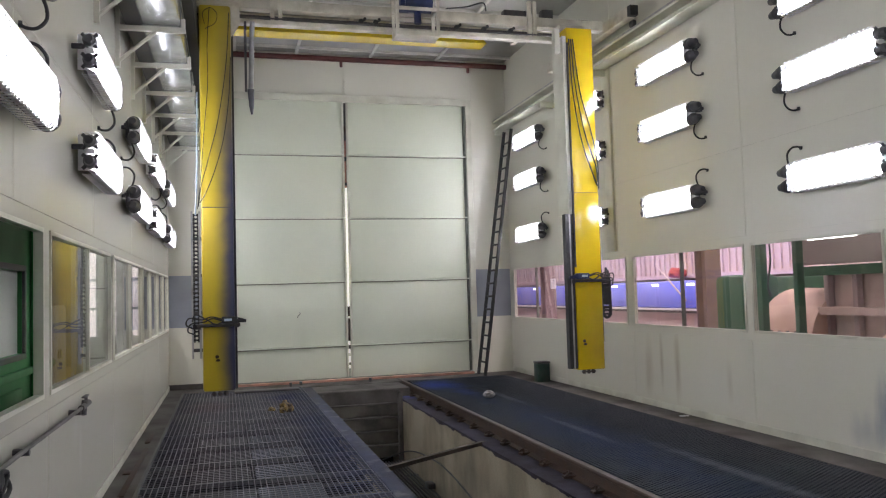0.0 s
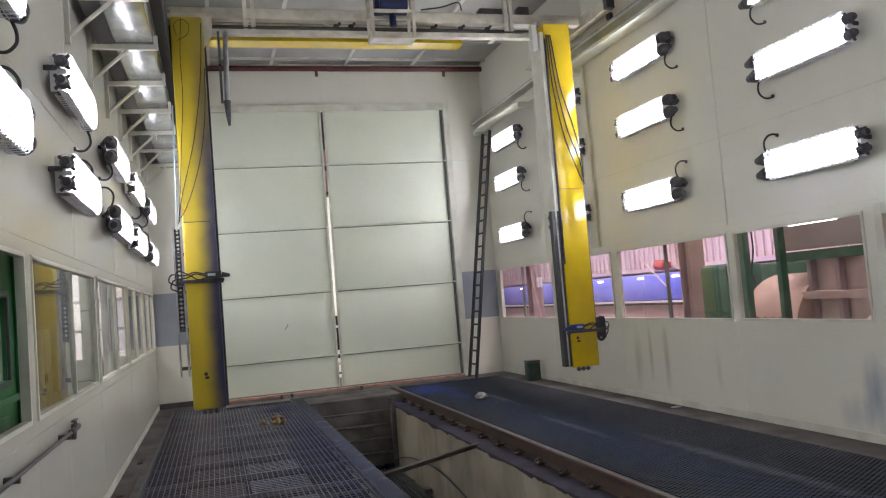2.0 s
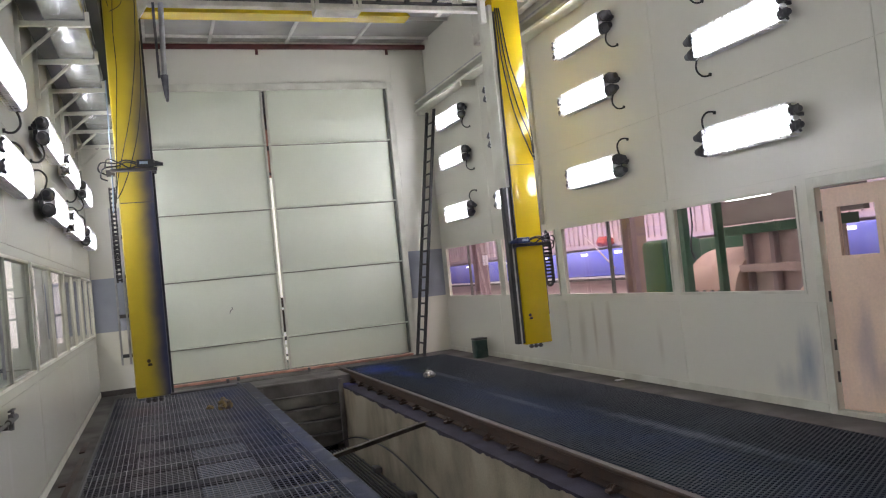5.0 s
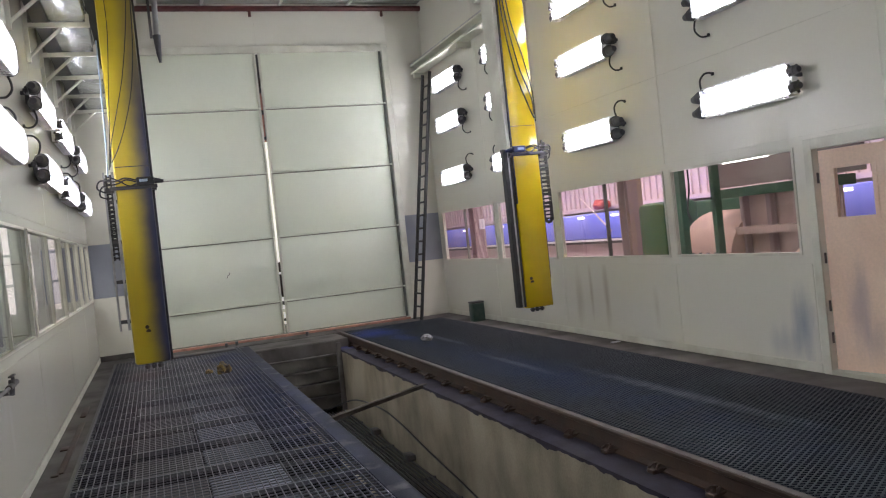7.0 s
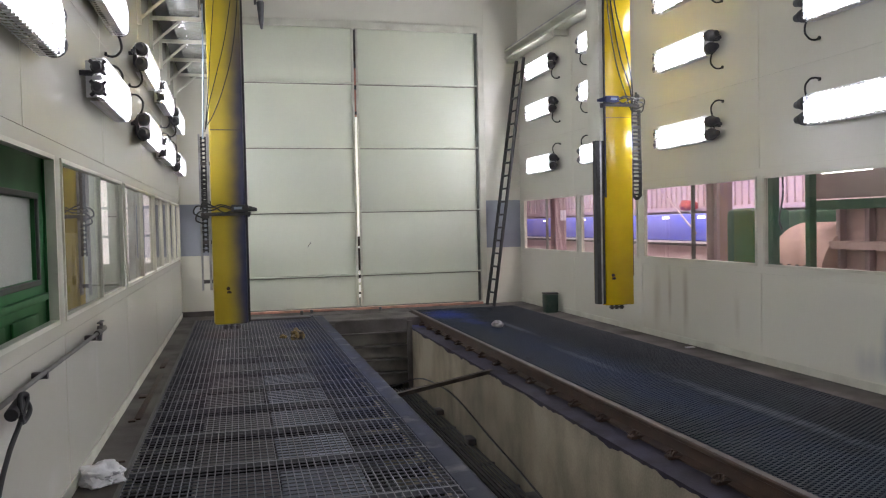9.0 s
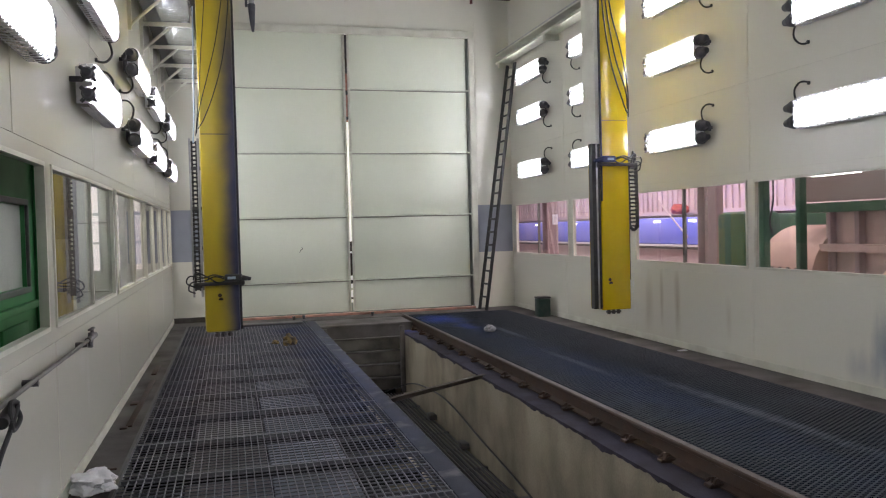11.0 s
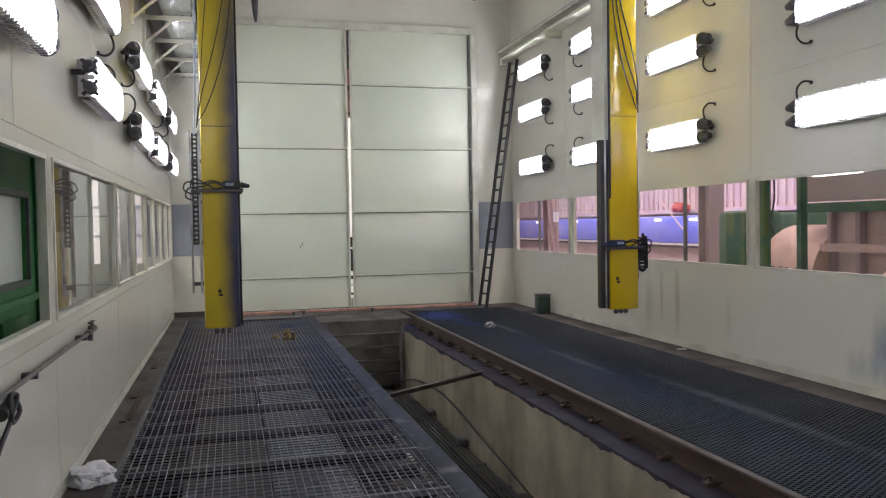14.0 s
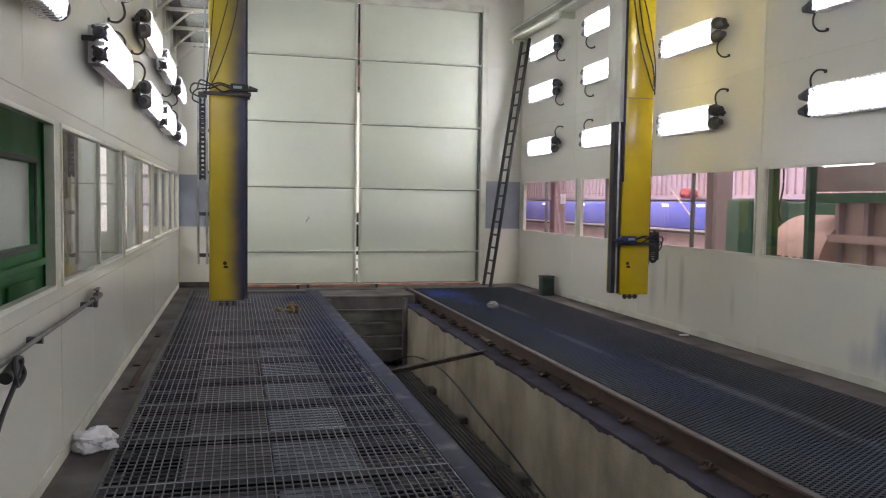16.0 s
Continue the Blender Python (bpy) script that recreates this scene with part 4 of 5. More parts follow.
part("yellow_beam", yb, YELLOW, gantry, "yellow enamelled cross beam")
box("cable_tray", (0.15, 4.9, 0.42, 0.60, 5.44, 5.47), DARKSTEEL, gantry)
for x in (-0.20, 0.62, 1.7, 3.3, 4.35, 5.2):
    box("tie_bar", (x, x + 0.07, 0.401, 1.299, 5.56, 5.62), WHITE, gantry)
for x in (0.60, 0.70, 4.22, 4.30):
    box("upright", (x, x + 0.05, 0.20, 0.249, 5.336, 5.85), WHITE, gantry)
for x in (1.80, 2.00, 3.15, 3.55, 3.95):
    b = rod(bmesh.new(), (x, 0.20, 5.40), (x, 0.249, 5.40), 0.035, 14)
    rod(b, (x + 0.05, 0.20, 5.44), (x + 0.05, 0.249, 5.44), 0.02, 10)
    part("roller", b, BLACK, gantry, smooth=True)
gus = bmesh.new()
g0 = [gus.verts.new(p) for p in ((0.092, 0.0, 5.42), (0.092, 0.0, 5.02), (0.20, 0.0, 5.20), (0.20, 0.0, 5.42))]
g1 = [gus.verts.new(v.co + Vector((0, 0.06, 0))) for v in g0]
gus.faces.new(g0[::-1]), gus.faces.new(g1)
for i in range(4):
    gus.faces.new((g0[i], g0[(i + 1) % 4], g1[(i + 1) % 4], g1[i]))
part("gusset", gus, WHITE, gantry)
box("column_head", (4.53, 4.61, 0.0, 0.10, 5.05, 5.40), TRIM, gantry, 0.006)
box("column_head", (-0.34, 0.14, 0.10, 0.34, 5.421, 5.50), WHITE, gantry, 0.006)
box("column_head", (4.66, 5.14, 0.10, 0.34, 5.421, 5.50), WHITE, gantry, 0.006)
for x in (0.9, 1.35, 2.05, 3.05, 3.9):
    part("festoon", hose(bmesh.new(), [(x, 0.45, 5.475), (x + 0.10, 0.44, 5.40), (x + 0.22, 0.44, 5.40), (x + 0.34, 0.45, 5.475)], 0.012, 6), CABLE, gantry, smooth=True)
part("conduit", rod(bmesh.new(), (0.2, 0.20, 5.36), (4.5, 0.20, 5.36), 0.012, 8), DARKSTEEL, gantry)
part("conduit", rod(bmesh.new(), (0.2, 0.65, 5.60), (5.2, 0.65, 5.60), 0.02, 8), STEEL, gantry)
box("junction_box", (3.95, 4.30, 0.45, 0.60, 5.66, 5.80), DARKSTEEL, gantry, 0.01)
box("junction_box", (4.55, 4.72, 0.45, 0.60, 5.66, 5.84), DARKSTEEL, gantry, 0.01)
box("drive_housing", (-0.40, -0.02, 0.40, 0.95, 5.0, 5.48), BLACK, gantry, 0.02)
# end trucks on the runways
for x0, x1 in ((5.43, 5.57), (-0.62, -0.42)):
    t_ = part("end_truck", bx(bmesh.new(), x0, x1, -0.45, 2.4, 5.46, 5.62, 0.01), WHITE, gantry, smooth=True)
    for y in (-0.30, 2.15):
        part("wheel", rod(bmesh.new(), (x1 + 0.01, y, 5.43), (x1 + 0.06, y, 5.43), 0.06, 18), DARKSTEEL, t_, smooth=True)
    box("buffer", (x0 + 0.01, x1 - 0.01, -0.54, -0.451, 5.47, 5.61), BLACK, t_)
    box("motor", (x0 - 0.28, x0 - 0.001, 0.6, 0.82, 5.64, 5.78), DARKSTEEL, t_, 0.02)
# hoist trolley in its cage
cagep = box("trolley_base", (2.24, 2.80, -0.06, 0.16, 5.155, 5.175), WHITE, gantry)
for x in (2.24, 2.80):
    for y in (-0.08, 0.18):
        box("cage_post", (x - 0.02, x + 0.02, y - 0.02, y + 0.02, 5.15, 5.95), WHITE, cagep)
for z in (5.17, 5.52):
    for y in (-0.08, 0.18):
        box("cage_bar", (2.261, 2.779, y - 0.018, y + 0.018, z - 0.02, z + 0.02), WHITE, cagep)
    for x in (2.24, 2.80):
        box("cage_bar", (x - 0.018, x + 0.018, -0.059, 0.159, z - 0.02, z + 0.02), WHITE, cagep)
mb = rod(bmesh.new(), (2.36, 0.05, 5.64), (2.74, 0.05, 5.64), 0.125, 18)
bx(mb, 2.30, 2.44, -0.03, 0.13, 5.52, 5.95, 0.015)
rod(mb, (2.55, 0.05, 5.36), (2.55, 0.05, 5.52), 0.05, 12)
part("motor", mb, BLUE, cagep, "blue geared motor", smooth=True)
part("cable", hose(bmesh.new(), [(2.6, -0.05, 5.95), (2.66, -0.08, 5.8), (2.74, -0.05, 5.85), (2.72, 0.0, 5.98)], 0.012, 6), CABLE, cagep, smooth=True)
part("cable", hose(bmesh.new(), [(3.0, 0.22, 5.66), (3.3, 0.2, 5.70), (3.55, 0.22, 5.78), (3.6, 0.24, 5.67)], 0.010, 6), CABLE, gantry, smooth=True)
# top spray boom
bo = bmesh.new()
rod(bo, (0.33, 0.12, 4.38), (0.36, 0.12, 5.27), 0.032, 12)
boom = part("spray_boom", bo, STEEL, gantry, "grey steel spray boom", smooth=True)
part("boom_rail", bx(bmesh.new(), 0.255, 0.285, 0.10, 0.14, 4.35, 5.27), DARKSTEEL, boom)
nz = rod(bmesh.new(), (0.33, 0.12, 4.38), (0.335, 0.12, 4.18), 0.045, 12, 0.03)
rod(nz, (0.335, 0.12, 4.18), (0.34, 0.12, 4.06), 0.032, 12, 0.014)
part("spray_nozzle", nz, CAPGREY, boom, smooth=True)


def carriage(name, x0, x1, out):
    """A spray carriage that grips a column from x0 to x1; out = +1 sprays towards +x. Local z = 0 at the gun."""
    e = part(name, bx(bmesh.new(), x0 - 0.06, x1 + 0.06, -0.075, -0.03, -0.075, -0.035, 0.006), DARKSTEEL, gantry, "dark spray carriage with gun and hoses", smooth=True)
    xo, xi = (x1, x0) if out > 0 else (x0, x1)
    g = bmesh.new()
    bx(g, min(xo - out * 0.16, xo + out * 0.03), max(xo - out * 0.16, xo + out * 0.03), -0.14, -0.06, -0.033, 0.05, 0.012)
    rod(g, (xo + out * 0.03, -0.10, 0.005), (xo + out * 0.13, -0.10, -0.01), 0.034, 12, 0.018)
    part("gun", g, BLUE if out < 0 else BLACK, e, "spray gun", smooth=True)
    box("label_plate", (xo - out * 0.13, xo - out * 0.04, -0.143, -0.1405, -0.005, 0.025), PALEHOSE, e)
    box("side_arm", (min(xo, xo + out * 0.05) , max(xo, xo + out * 0.05), -0.03, 0.12, -0.09, -0.03), DARKSTEEL, e)
    box("chain_bracket", (min(xi - out * 0.02, xi - out * 0.11), max(xi - out * 0.02, xi - out * 0.11), -0.03, 0.10, -0.10, -0.04), DARKSTEEL, e)
    for pts in ([(xo - out * 0.16, -0.10, 0.0), (xo - out * 0.27, -0.11, 0.03), (xi + out * 0.02, -0.10, -0.01), (xi - out * 0.13, -0.08, -0.03), (xi - out * 0.17, 0.0, -0.12), (xi - out * 0.10, 0.02, -0.16)],
                [(xo - out * 0.16, -0.12, 0.02), (xo - out * 0.28, -0.12, 0.05), (xi, -0.10, 0.02), (xi - out * 0.15, -0.06, 0.04), (xi - out * 0.19, 0.0, -0.04), (xi - out * 0.09, 0.03, -0.10)],
                [(xo - out * 0.15, -0.13, -0.02), (xo - out * 0.24, -0.10, -0.04), (xi + out * 0.05, -0.09, 0.02), (xi - out * 0.08, -0.06, 0.08), (xi - out * 0.12, 0.02, 0.0)]):
        part("hose", hose(bmesh.new(), pts, 0.009, 6), CABLE, e, smooth=True)
    return e


left_carriage = carriage("left_carriage", -0.30, 0.09, 1)
right_carriage = carriage("right_carriage", 4.70, 5.10, -1)
b = bmesh.new()
hose(b, [(5.13, -0.02, -0.06), (5.17, 0.0, 0.03), (5.19, 0.03, 0.12), (5.22, 0.04, 0.05), (5.20, 0.05, -0.10)], 0.012, 6)
part("hose_loop", b, CABLE, right_carriage, smooth=True)

# ---- loose things ----
lad = thing("ladder", "dark steel ladder leaning in booth corner", "ladder", (4.98, YB - 0.30, 0.0))
foot, top = Vector((0, 0, 0)), Vector((0.74, 0.0, 5.06))
u = Vector((0.03, -0.36, 0))
for k, off in enumerate((Vector((0, 0, 0)), u)):
    part("stile", rod(bmesh.new(), foot + off, top + off, 0.036, 8), BLACK, lad)
for k in range(1, 19):
    p0 = foot.lerp(top, k / 19)
    part("rung", rod(bmesh.new(), p0, p0 + u, 0.02, 6), BLACK, lad)

can = thing("metal_can", "dark green metal box standing on floor by wall", "box", (5.62, 13.80, 0))
box("body", (-0.12, 0.12, -0.11, 0.11, 0.0, 0.34), BOXGREEN, can, 0.02)
box("lid", (-0.125, 0.125, -0.115, 0.115, 0.3405, 0.375), DARKSTEEL, can, 0.012)


def lump(name, at, size, material, seed, label, category, rough=0.35):
    bm = bmesh.new()
    bmesh.ops.create_icosphere(bm, subdivisions=4, radius=1)
    for v in bm.verts:
        d = noise.noise(v.co * 1.7 + Vector((seed, 0, 0))) * rough + noise.noise(v.co * 5 + Vector((0, seed, 0))) * rough * 0.4
        v.co *= 1 + d
        v.co = Vector((v.co.x * size[0], v.co.y * size[1], max(v.co.z, -0.75) * size[2] + size[2] * 0.75))
    o = part(name, bm, material, smooth=True)
    o.location = at
    return tagged(o, label, category)


lump("plastic_bag", (-0.95, 5.70, 0.0), (0.15, 0.13, 0.075), BAG, 3.1, "crumpled white plastic bag on floor strip", "bag", 0.5)
lump("stone", (4.04, 12.2, 0.0), (0.085, 0.09, 0.06), STONE, 7.7, "pale grey lump on mesh floor", "stone")
lump("rag", (0.82, 12.1, 0.0), (0.10, 0.12, 0.085), RAG, 1.3, "ochre paint stained rag on grating", "rag", 0.55)
lump("rag_scrap", (0.62, 12.3, 0.0), (0.05, 0.05, 0.03), RAG, 4.3, "small stained scrap on grating", "rag", 0.55)
for x, y, w, d in ((-0.95, 7.5, 0.055, 2.3), (-1.02, 8.45, 0.07, 0.16), (-0.99, 7.42, 0.06, 0.07), (-0.99, 6.15, 0.14, 0.03), (-0.98, 10.2, 0.06, 0.7)):
    tagged(box("scrap_strip", (x, x + w, y, y + d, 0.0005, 0.014), RUST, None, 0.003), "rusty scrap strip on floor edge", "scrap", group="floor scraps")
tagged(box("paper_scrap", (5.66, 5.78, 9.2, 9.26, 0.0005, 0.012), BAG, None, 0.003), "white paper scrap on floor by wall", "scrap")
for x, y in ((1.15, 15.5), (1.35, 15.6), (2.7, 15.55)):
    tagged(part("dark_bolt", rod(bmesh.new(), (x, y, -0.004), (x, y, 0.07), 0.03, 8), DARKSTEEL), "dark steel stub on floor by door", "stub", group="floor stubs")

strut = bmesh.new()
bx(strut, 0, 1.74, -0.03, 0.03, -0.006, 0.0), bx(strut, 0, 1.74, 0.024, 0.03, -0.06, -0.0061)
sp = tagged(part("pit_strut", strut, DUSTSTEEL), "dusty steel angle strut lying across pit", "strut")
sp.matrix_basis = pose(1.52, 8.2, -0.095, 0, 0, 34.5)
pc = hose(bmesh.new(), [(2.6, 13.9, PIT_Z + 0.02), (2.95, 13.3, -0.97), (2.955, 11.8, -0.81), (2.955, 10.73, -0.81), (2.955, 9.36, -0.96), (2.95, 8.29, -1.06), (2.94, 7.25, -1.17), (2.85, 6.2, PIT_Z + 0.015), (2.7, 1.0, PIT_Z + 0.015)], 0.012, 6)
tagged(part("pit_cable", pc, CABLE, smooth=True), "black cable trailing down pit wall", "cable")

# compressed-air pipe with a valve on the left wall
ap = thing("air_pipe", "grey steel air pipe with valve on booth wall", "pipe", (XL, 0, 0.93))
part("pipe", hose(bmesh.new(), [(0.07, -6.0, 0.0), (0.07, 0.0, 0.0), (0.07, 4.2, 0.02), (0.07, 5.9, 0.02), (0.07, 6.25, 0.02)], 0.0135, 10), PIPEGREY, ap, smooth=True)
v_ = rod(bmesh.new(), (0.07, 6.20, 0.02), (0.07, 6.52, 0.025), 0.022, 12)
rod(v_, (0.07, 6.40, 0.02), (0.07, 6.40, 0.08), 0.012, 8)
rod(v_, (0.07, 6.30, -0.04), (0.07, 6.34, 0.06), 0.02, 8)
bx(v_, 0.055, 0.085, 6.30, 6.46, 0.08, 0.092, 0.004)
part("valve", v_, DARKSTEEL, ap, smooth=True)
for y in (4.6, 6.1):
    part("clamp", rod(bmesh.new(), (0.0, y, 0.005), (0.085, y, 0.005), 0.02, 8), DARKSTEEL, ap)
v2 = rod(bmesh.new(), (0.08, 3.90, -0.05), (0.08, 4.10, -0.02), 0.03, 12)
part("regulator", v2, BLACK, ap, smooth=True)
part("coiled_hose", hose(bmesh.new(), [(0.09, 4.08, 0.0), (0.11, 4.10, -0.07), (0.10, 4.02, -0.11), (0.11, 3.94, -0.06), (0.10, 3.98, 0.02), (0.11, 4.06, 0.0), (0.10, 3.96, -0.10), (0.09, 3.80, -0.20), (0.08, 3.66, -0.35), (0.07, 3.50, -0.65), (0.07, 3.42, -0.91)], 0.012, 8), BLACK, ap, smooth=True)


# ---- the hall to the right ----
bm = bmesh.new()
bx(bm, XR + 0.06, 16, YF - 4, 34, -0.35, -0.02)
tagged(part("hall_floor", bm, GREYFLOOR), "worn brown concrete hall floor", "floor", kind="structure")
bm = bmesh.new()
bx(bm, 14.2, 14.4, YF - 4, 34, -0.02, 8), bx(bm, XR + 0.12, 14.2, 33.8, 34, -0.02, 8), bx(bm, XR + 0.12, 14.2, YF - 4, YF - 3.8, -0.02, 8), bx(bm, XR + 0.12, 14.4, YF - 4, 34, 8, 8.2)
bx(bm, XR + 0.12, XR + 0.2, YB + 0.25, 34, -0.02, 8)
tagged(part("hall_wall", bm, PINKSHEET), "pinkish sheet wall of neighbouring hall", "wall", kind="structure")
clad = thing("hall_cladding", "pinkish corrugated cladding sheets above blue coach", "cladding", (12.3, 0, 0), kind="structure")
ribs = [(0, 0.05, y, y + 0.14, 2.02, 6.0) for y in np.arange(4, 33, 0.28)]
ribs += [(0.05, 0.06, 4, 33, 2.02, 6.0), (-0.12, 0.05, 4, 33, 1.90, 2.018)]
part("sheets", fast_boxes(ribs), PINKSHEET, clad)
coach = thing("railway_coach", "bright blue and white coach body in the hall", "coach", (10.6, 0, 0))
part("body", bx(bmesh.new(), 0, 1.6, 8.6, 31, 1.15, 1.82, 0.08), BLUETANK, coach, smooth=True)
box("skirt", (-0.01, 1.61, 8.5, 31.1, 1.10, 1.148), BAG, coach, label="pale lower band")
box("sole_bar", (0.0, 1.6, 8.5, 31.1, 1.04, 1.0995), DARKSTEEL, coach)
box("chassis", (0.1, 1.5, 8.5, 31.1, 0.25, 1.039), PINKSHEET, coach)
for y in (16.5, 19, 24, 28):
    part("wheel", rod(bmesh.new(), (0.12, y, 0.42), (1.48, y, 0.42), 0.44, 24), DARKSTEEL, coach)
# glowing strips that draw the glints along the top of the coach side
for y in (9.6, 16.4, 18.0, 20.2, 23.0, 26.2):
    box("window", (-0.015, -0.001, y, y + 0.30, 1.70, 1.755), COACHGLINT, coach)
for x, y in ((8.0, 11.95), (8.0, 19.0), (8.2, 26.0)):
    h = bmesh.new()
    bx(h, -0.15, 0.15, -0.16, -0.14, 0, 8), bx(h, -0.15, 0.15, 0.14, 0.16, 0, 8), bx(h, -0.02, 0.02, -0.14, 0.14, 0, 8)
    o = tagged(part("hall_post", h, BROWNPOST), "mauve steel post of neighbouring hall", "post", group="hall posts")
    o.location = (x, y, -0.02)
tagged(box("notice", (7.99, 8.14, 18.815, 18.838, 1.72, 1.98), BAG), "small white notice fixed on hall post", "notice")
mc = thing("green_cabinet", "dark green machine cabinet with rounded top edge", "cabinet", (7.5, 10.36, -0.02))
box("body", (0.0, 0.7, 0.0, 0.70, 0.0, 1.86), GREENP, mc, 0.10)
box("plinth", (-0.02, 0.72, -0.02, 0.72, 0.0, 0.1), DARKSTEEL, mc)
fm_ = thing("machine_stand", "green steel machine frame close behind booth window", "machine stand", (6.6, 7.60, -0.02))
for y, w in ((0.43, 0.08), (1.10, 0.26)):
    box("upright", (0.0, 0.10, y, y + w, 0.0, 2.6), GREENP, fm_, 0.008)
box("rail", (0.0, 0.10, 0.511, 1.099, 2.45, 2.55), GREENP, fm_)
part("cable", hose(bmesh.new(), [(-0.02, 0.9, 2.4), (-0.02, 0.88, 2.0), (-0.02, 0.95, 1.7), (-0.02, 0.90, 1.55)], 0.012, 6), CABLE, fm_, smooth=True)
gb = thing("green_bulkhead", "dark green machine side behind peach drum", "machine", (9.1, 10.3, -0.02))
box("body", (0, 0.5, 0, 1.9, 0, 1.83), GREENP, gb, 0.05)
box("base", (-0.02, 0.52, -0.02, 1.92, 0.0, 0.12), DARKSTEEL, gb)
ta = thing("peach_drum", "large peach painted drum lying in the hall", "drum", (8.25, 9.75, -0.02))
part("shell", rod(bmesh.new(), (0, -0.8, 0.88), (0, 0.30, 0.88), 0.75, 40), DRUMP, ta, smooth=True)
part("dome", rod(bmesh.new(), (0, 0.30, 0.88), (0, 0.55, 0.88), 0.75, 40, 0.45), DRUMP, ta, smooth=True)
part("rim", rod(bmesh.new(), (0, -0.85, 0.88), (0, -0.801, 0.88), 0.77, 40), DRUMP, ta, smooth=True)
for k in range(5):
    box("slot", (-0.765 + 0.005 * k, -0.72 + 0.005 * k, -0.55 + k * 0.17, -0.51 + k * 0.17, 0.85, 1.05), DARKSTEEL, ta)
rk = thing("steel_rack", "mauve ribbed steel rack in the hall", "rack", (7.75, 7.35, -0.02))
for k in range(4):
    box("upright", (0.0, 0.10, k * 0.50, k * 0.50 + 0.08, 0.0, 1.80), BROWNPOST, rk, 0.006)
for z in (0.55, 1.28):
    box("shelf", (-0.12, 0.30, -0.05, 1.58, z, z + 0.10), RACKP, rk)
box("back", (0.13, 0.16, -0.05, 1.58, 0.0, 1.80), RACKP, rk)
box("header", (-0.06, 0.32, -0.10, 2.0, 1.801, 1.93), GREENP, rk)
box("dark_machine", (-0.05, 0.2, 0.55, 0.85, 0.651, 0.95), DARKSTEEL, rk, 0.03)
dg = bmesh.new()
rod(dg, (-0.2, 0.0, 1.30), (-0.2, 0.7, 0.72), 0.06, 8)
part("brace", dg, PEACH, rk)
dk = bmesh.new()
bx(dk, 8.1, 8.2, 7.2, 9.75, 1.94, 4.2)
tagged(part("hall_partition", dk, DIMMAUVE), "dim mauve partition high in the hall", "partition", kind="structure")
ht = thing("hall_lamp", "lit fluorescent batten hanging in the hall", "lamp", (7.6, 8.15, 2.28))
part("tube", rod(bmesh.new(), (0, 0, 0), (0, 0.85, 0), 0.02, 10), HALLTUBE, ht)
box("batten", (-0.03, 0.03, 0, 0.85, 0.021, 0.07), WHITE, ht)
for y in (0.1, 0.75):
    part("hanger", rod(bmesh.new(), (0, y, 0.07), (0, y, 5.68), 0.006, 5), DARKSTEEL, ht)
mo = lump("red_motor", (11.9, 19.2, 1.92), (0.22, 0.26, 0.16), mat("red painted casting", (0.42, 0.07, 0.06), 0.6), 5.0, "small red casting on hall ledge", "motor", 0.3)
ls = rod(bmesh.new(), (10.3, 16.3, 1.35), (10.3, 17.6, 2.25), 0.02, 6)
tagged(part("leaning_pole", ls, PINKSHEET), "pale pole leaning against coach", "pole")

# ---- the hall to the left ----
bm = bmesh.new()
bx(bm, -9, XL - 0.05, YF - 4, 24, -0.35, -0.02)
tagged(part("hall_floor", bm, GREYFLOOR), "worn brown concrete hall floor", "floor", kind="structure")
bm = bmesh.new()
bx(bm, -8.2, -8.0, YF - 4, 24, -0.02, 8), bx(bm, -8.0, XL - 0.12, YF - 4, YF - 3.8, -0.02, 8), bx(bm, -8.2, XL - 0.12, YF - 4, 24, 8, 8.2)
bx(bm, XL - 0.2, XL - 0.12, YB + 0.25, 24, -0.02, 8)
tagged(part("hall_wall", bm, PALE), "pale wall of neighbouring hall", "wall", kind="structure")
tagged(box("hall_end_wall", (-8.0, XL - 0.12, 23.8, 24, -0.02, 8), DARKEND), "dull grey end wall of neighbouring hall", "wall", kind="structure")
for x, wd in ((-3.80, 0.28), (-3.07, 0.27), (-2.57, 0.15), (-1.98, 0.28)):
    w = thing("hall_window", "tall bright coach glint with grey bars", "window", (x, 23.78, 0.7), "hall windows")
    box("pane", (0, wd, -0.02, 0.0, 0.0, 3.4), SOFTGAP, w)
    for z in (0.0, 0.8, 1.6, 2.4, 3.3):
        box("bar", (-0.03, wd + 0.03, -0.06, -0.021, z, z + 0.07), GREYPATCH, w)
    for q in (-0.03, wd):
        box("jamb", (q, q + 0.03, -0.06, -0.021, 0.071, 3.299), GREYPATCH, w)
lo = thing("green_locomotive", "dark green locomotive cab with rounded window", "locomotive", (-1.7, 0, -0.02))
body = bmesh.new()
Y0, Y1 = -3.0, 8.60
WY, WZ = (6.15, 7.50), (1.31, 2.01)
for r in ((-2.6, 0.0, Y0, Y1, 0.5, WZ[0]), (-2.6, 0.0, Y0, Y1, WZ[1], 3.9), (-0.08, 0.0, WY[1], Y1, WZ[0], WZ[1]), (-0.08, 0.0, Y0, WY[0], WZ[0], WZ[1]), (-2.6, -2.5, Y0, Y1, WZ[0], WZ[1])):
    bx(body, *r)
part("body", body, GREENLOCO, lo)
gk = bmesh.new()
for r in ((0.001, 0.03, WY[0] - 0.04, WY[1] + 0.04, WZ[0] - 0.05, WZ[0]), (0.001, 0.03, WY[0] - 0.04, WY[1] + 0.04, WZ[1], WZ[1] + 0.05), (0.001, 0.03, WY[0] - 0.04, WY[0], WZ[0], WZ[1]), (0.001, 0.03, WY[1], WY[1] + 0.04, WZ[0], WZ[1])):
    bx(gk, *r, bevel=0.008)
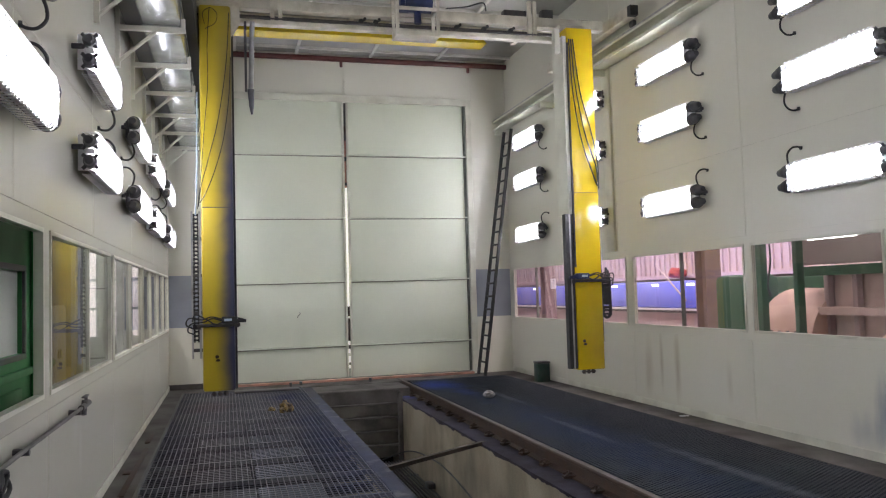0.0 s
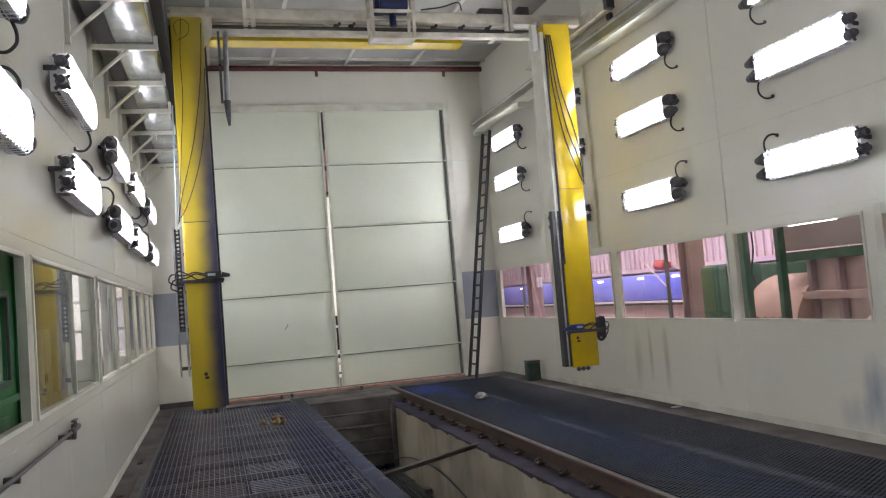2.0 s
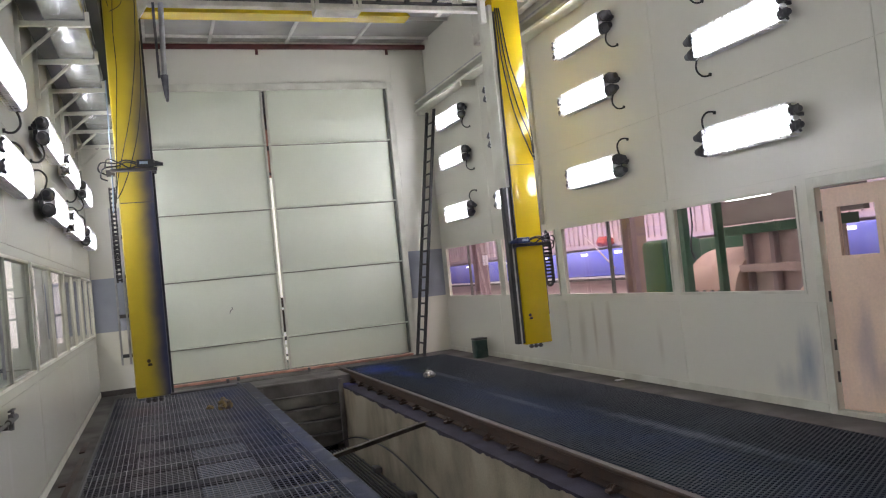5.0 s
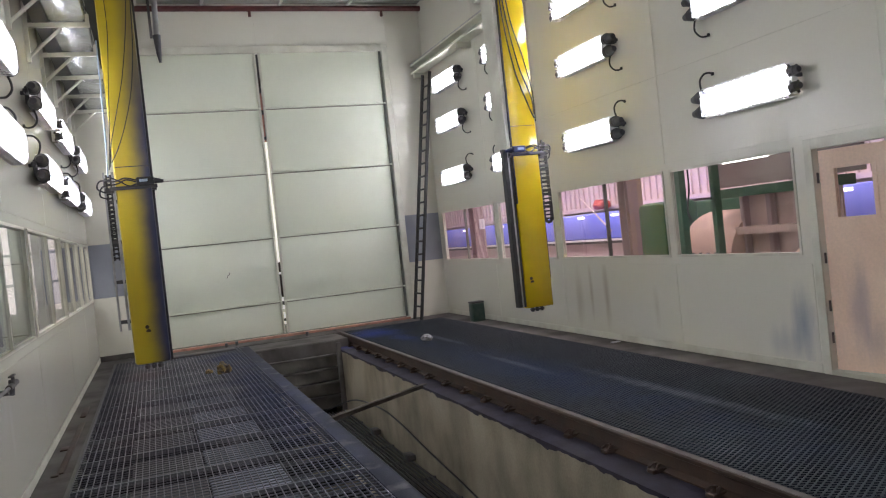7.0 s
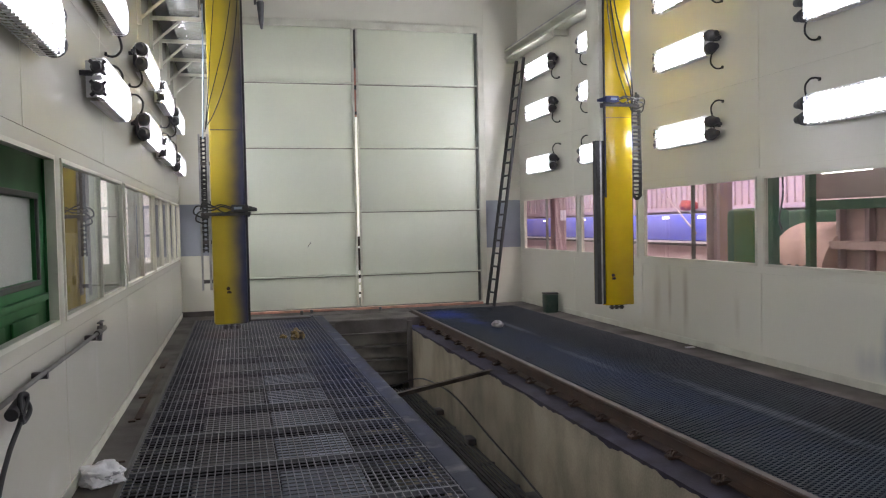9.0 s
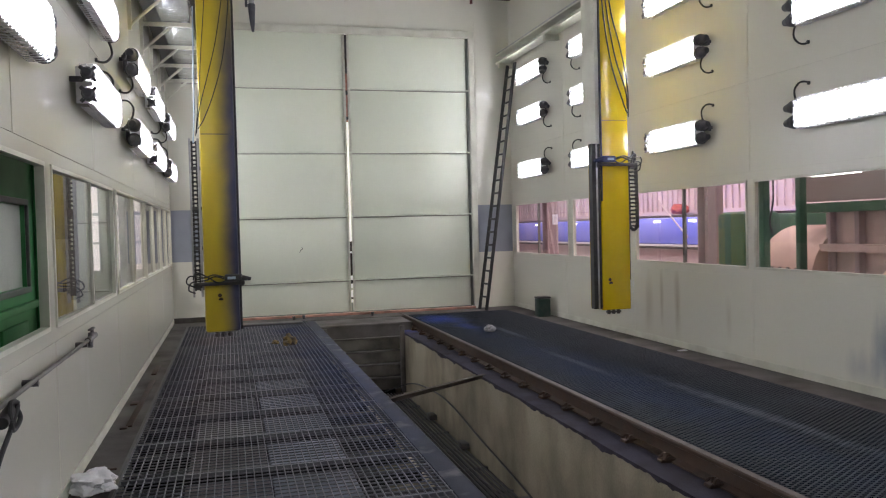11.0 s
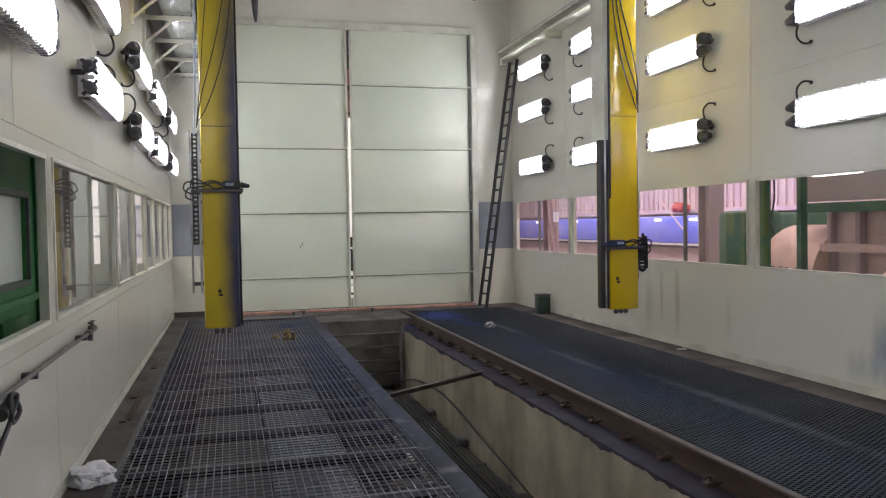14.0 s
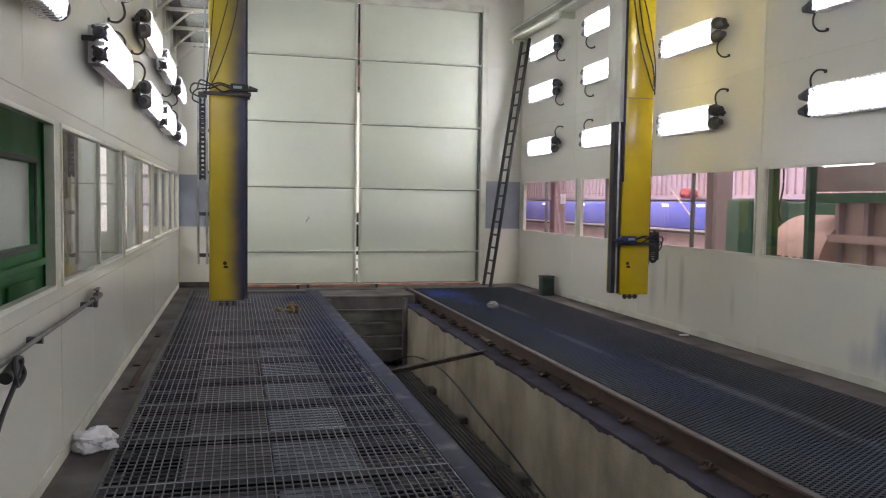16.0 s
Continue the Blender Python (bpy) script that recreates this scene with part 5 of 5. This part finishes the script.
part("window_gasket", gk, DARKSTEEL, lo)
# opaque pale pane: the bright reflection in the glass is put into its colour
box("window_pane", (-0.04, -0.034, WY[0], WY[1], WZ[0], WZ[1]), mat("pale reflecting cab glass", (0.50, 0.52, 0.48), 0.15, second=(0.42, 0.43, 0.40), scale=1.0, bump=0), lo)
box("rain_strip", (0.001, 0.05, Y0, Y1, 1.12, 1.18), GREENLOCO, lo, 0.01)
for y in (5.6, 6.6):
    box("locker_door", (0.001, 0.03, y, y + 0.8, 0.55, 1.03), GREENLOCO, lo, 0.015)
    box("locker_handle", (0.031, 0.06, y + 0.6, y + 0.7, 0.72, 0.75), DARKSTEEL, lo)
box("corner_post", (0.001, 0.05, 7.78, 8.30, 0.5, 3.4), GREENLOCO, lo, 0.02)
for y in (-1.5, 1.0, 4.5, 6.2):
    part("wheel", rod(bmesh.new(), (-0.5, y, 0.45), (-0.36, y, 0.45), 0.46, 24), DARKSTEEL, lo)
for x_, y in ((-2.73, 16.4), (-2.45, 20.5)):
    h = bmesh.new()
    bx(h, -0.12, 0.12, -0.14, -0.12, 0, 8), bx(h, -0.12, 0.12, 0.12, 0.14, 0, 8), bx(h, -0.02, 0.02, -0.12, 0.12, 0, 8)
    o = tagged(part("hall_post", h, GREYPATCH), "grey steel post of neighbouring hall", "post", group="grey hall posts")
    o.location = (x_, y, -0.02)
cbx = thing("pale_cabinet", "pale steel cabinet in the hall", "cabinet", (-3.3, 14.2, -0.02))
box("body", (0, 0.5, 0, 1.2, 0, 1.7), PALE, cbx, 0.01)
for y in (0.02, 0.61):
    d = box("door", (0.501, 0.52, y, y + 0.57, 0.05, 1.65), PALE, cbx, 0.004)
    box("handle", (0.521, 0.54, y + (0.48 if y < 0.3 else 0.05), y + (0.50 if y < 0.3 else 0.07), 0.8, 0.95), DARKSTEEL, d)


# ---- what moves ----
K = 1.38


def ramp(t, points):
    for (ta, va), (tb, vb) in zip(points, points[1:]):
        if t <= tb:
            return va + (vb - va) * (t - ta) / (tb - ta)
    return points[-1][1]


def height(v):
    return 1.7 + (v - 1.7) * K


LEFT_BEAT = [(0.0, 1.51), (5.15, 2.885), (11.15, 1.288), (16.0, 2.58)]
RIGHT_BEAT = [(0.0, 1.82), (2.3, 1.195), (8.75, 2.905), (15.2, 1.175), (16.0, 1.39)]


def motions():
    times = [k * 0.5 for k in range(33)]
    times = sorted(times + [5.15, 11.15, 2.3, 8.75, 15.2])
    walk(gantry, [(t, pose(0, 10.2 - 0.0675 * t, 0)) for t in (0.0, 4.0, 8.0, 12.0, 16.0)])
    walk(left_carriage, [(t, pose(0, 0, height(ramp(t, LEFT_BEAT)))) for t in times])
    walk(right_carriage, [(t, pose(0, 0, height(ramp(t, RIGHT_BEAT)))) for t in times])
    walk(left_loop, [(t, pose(0, 0, 0.95 + (2.78 + height(ramp(t, LEFT_BEAT)) - 1.87) / 2)) for t in times])
    for k, links in enumerate(right_links):
        walk(links, [(t, pose(0, 0, height(ramp(t, RIGHT_BEAT)) * (0.5 + 0.1 * k) + 0.50 * (1 - k / 5))) for t in times])


motions()
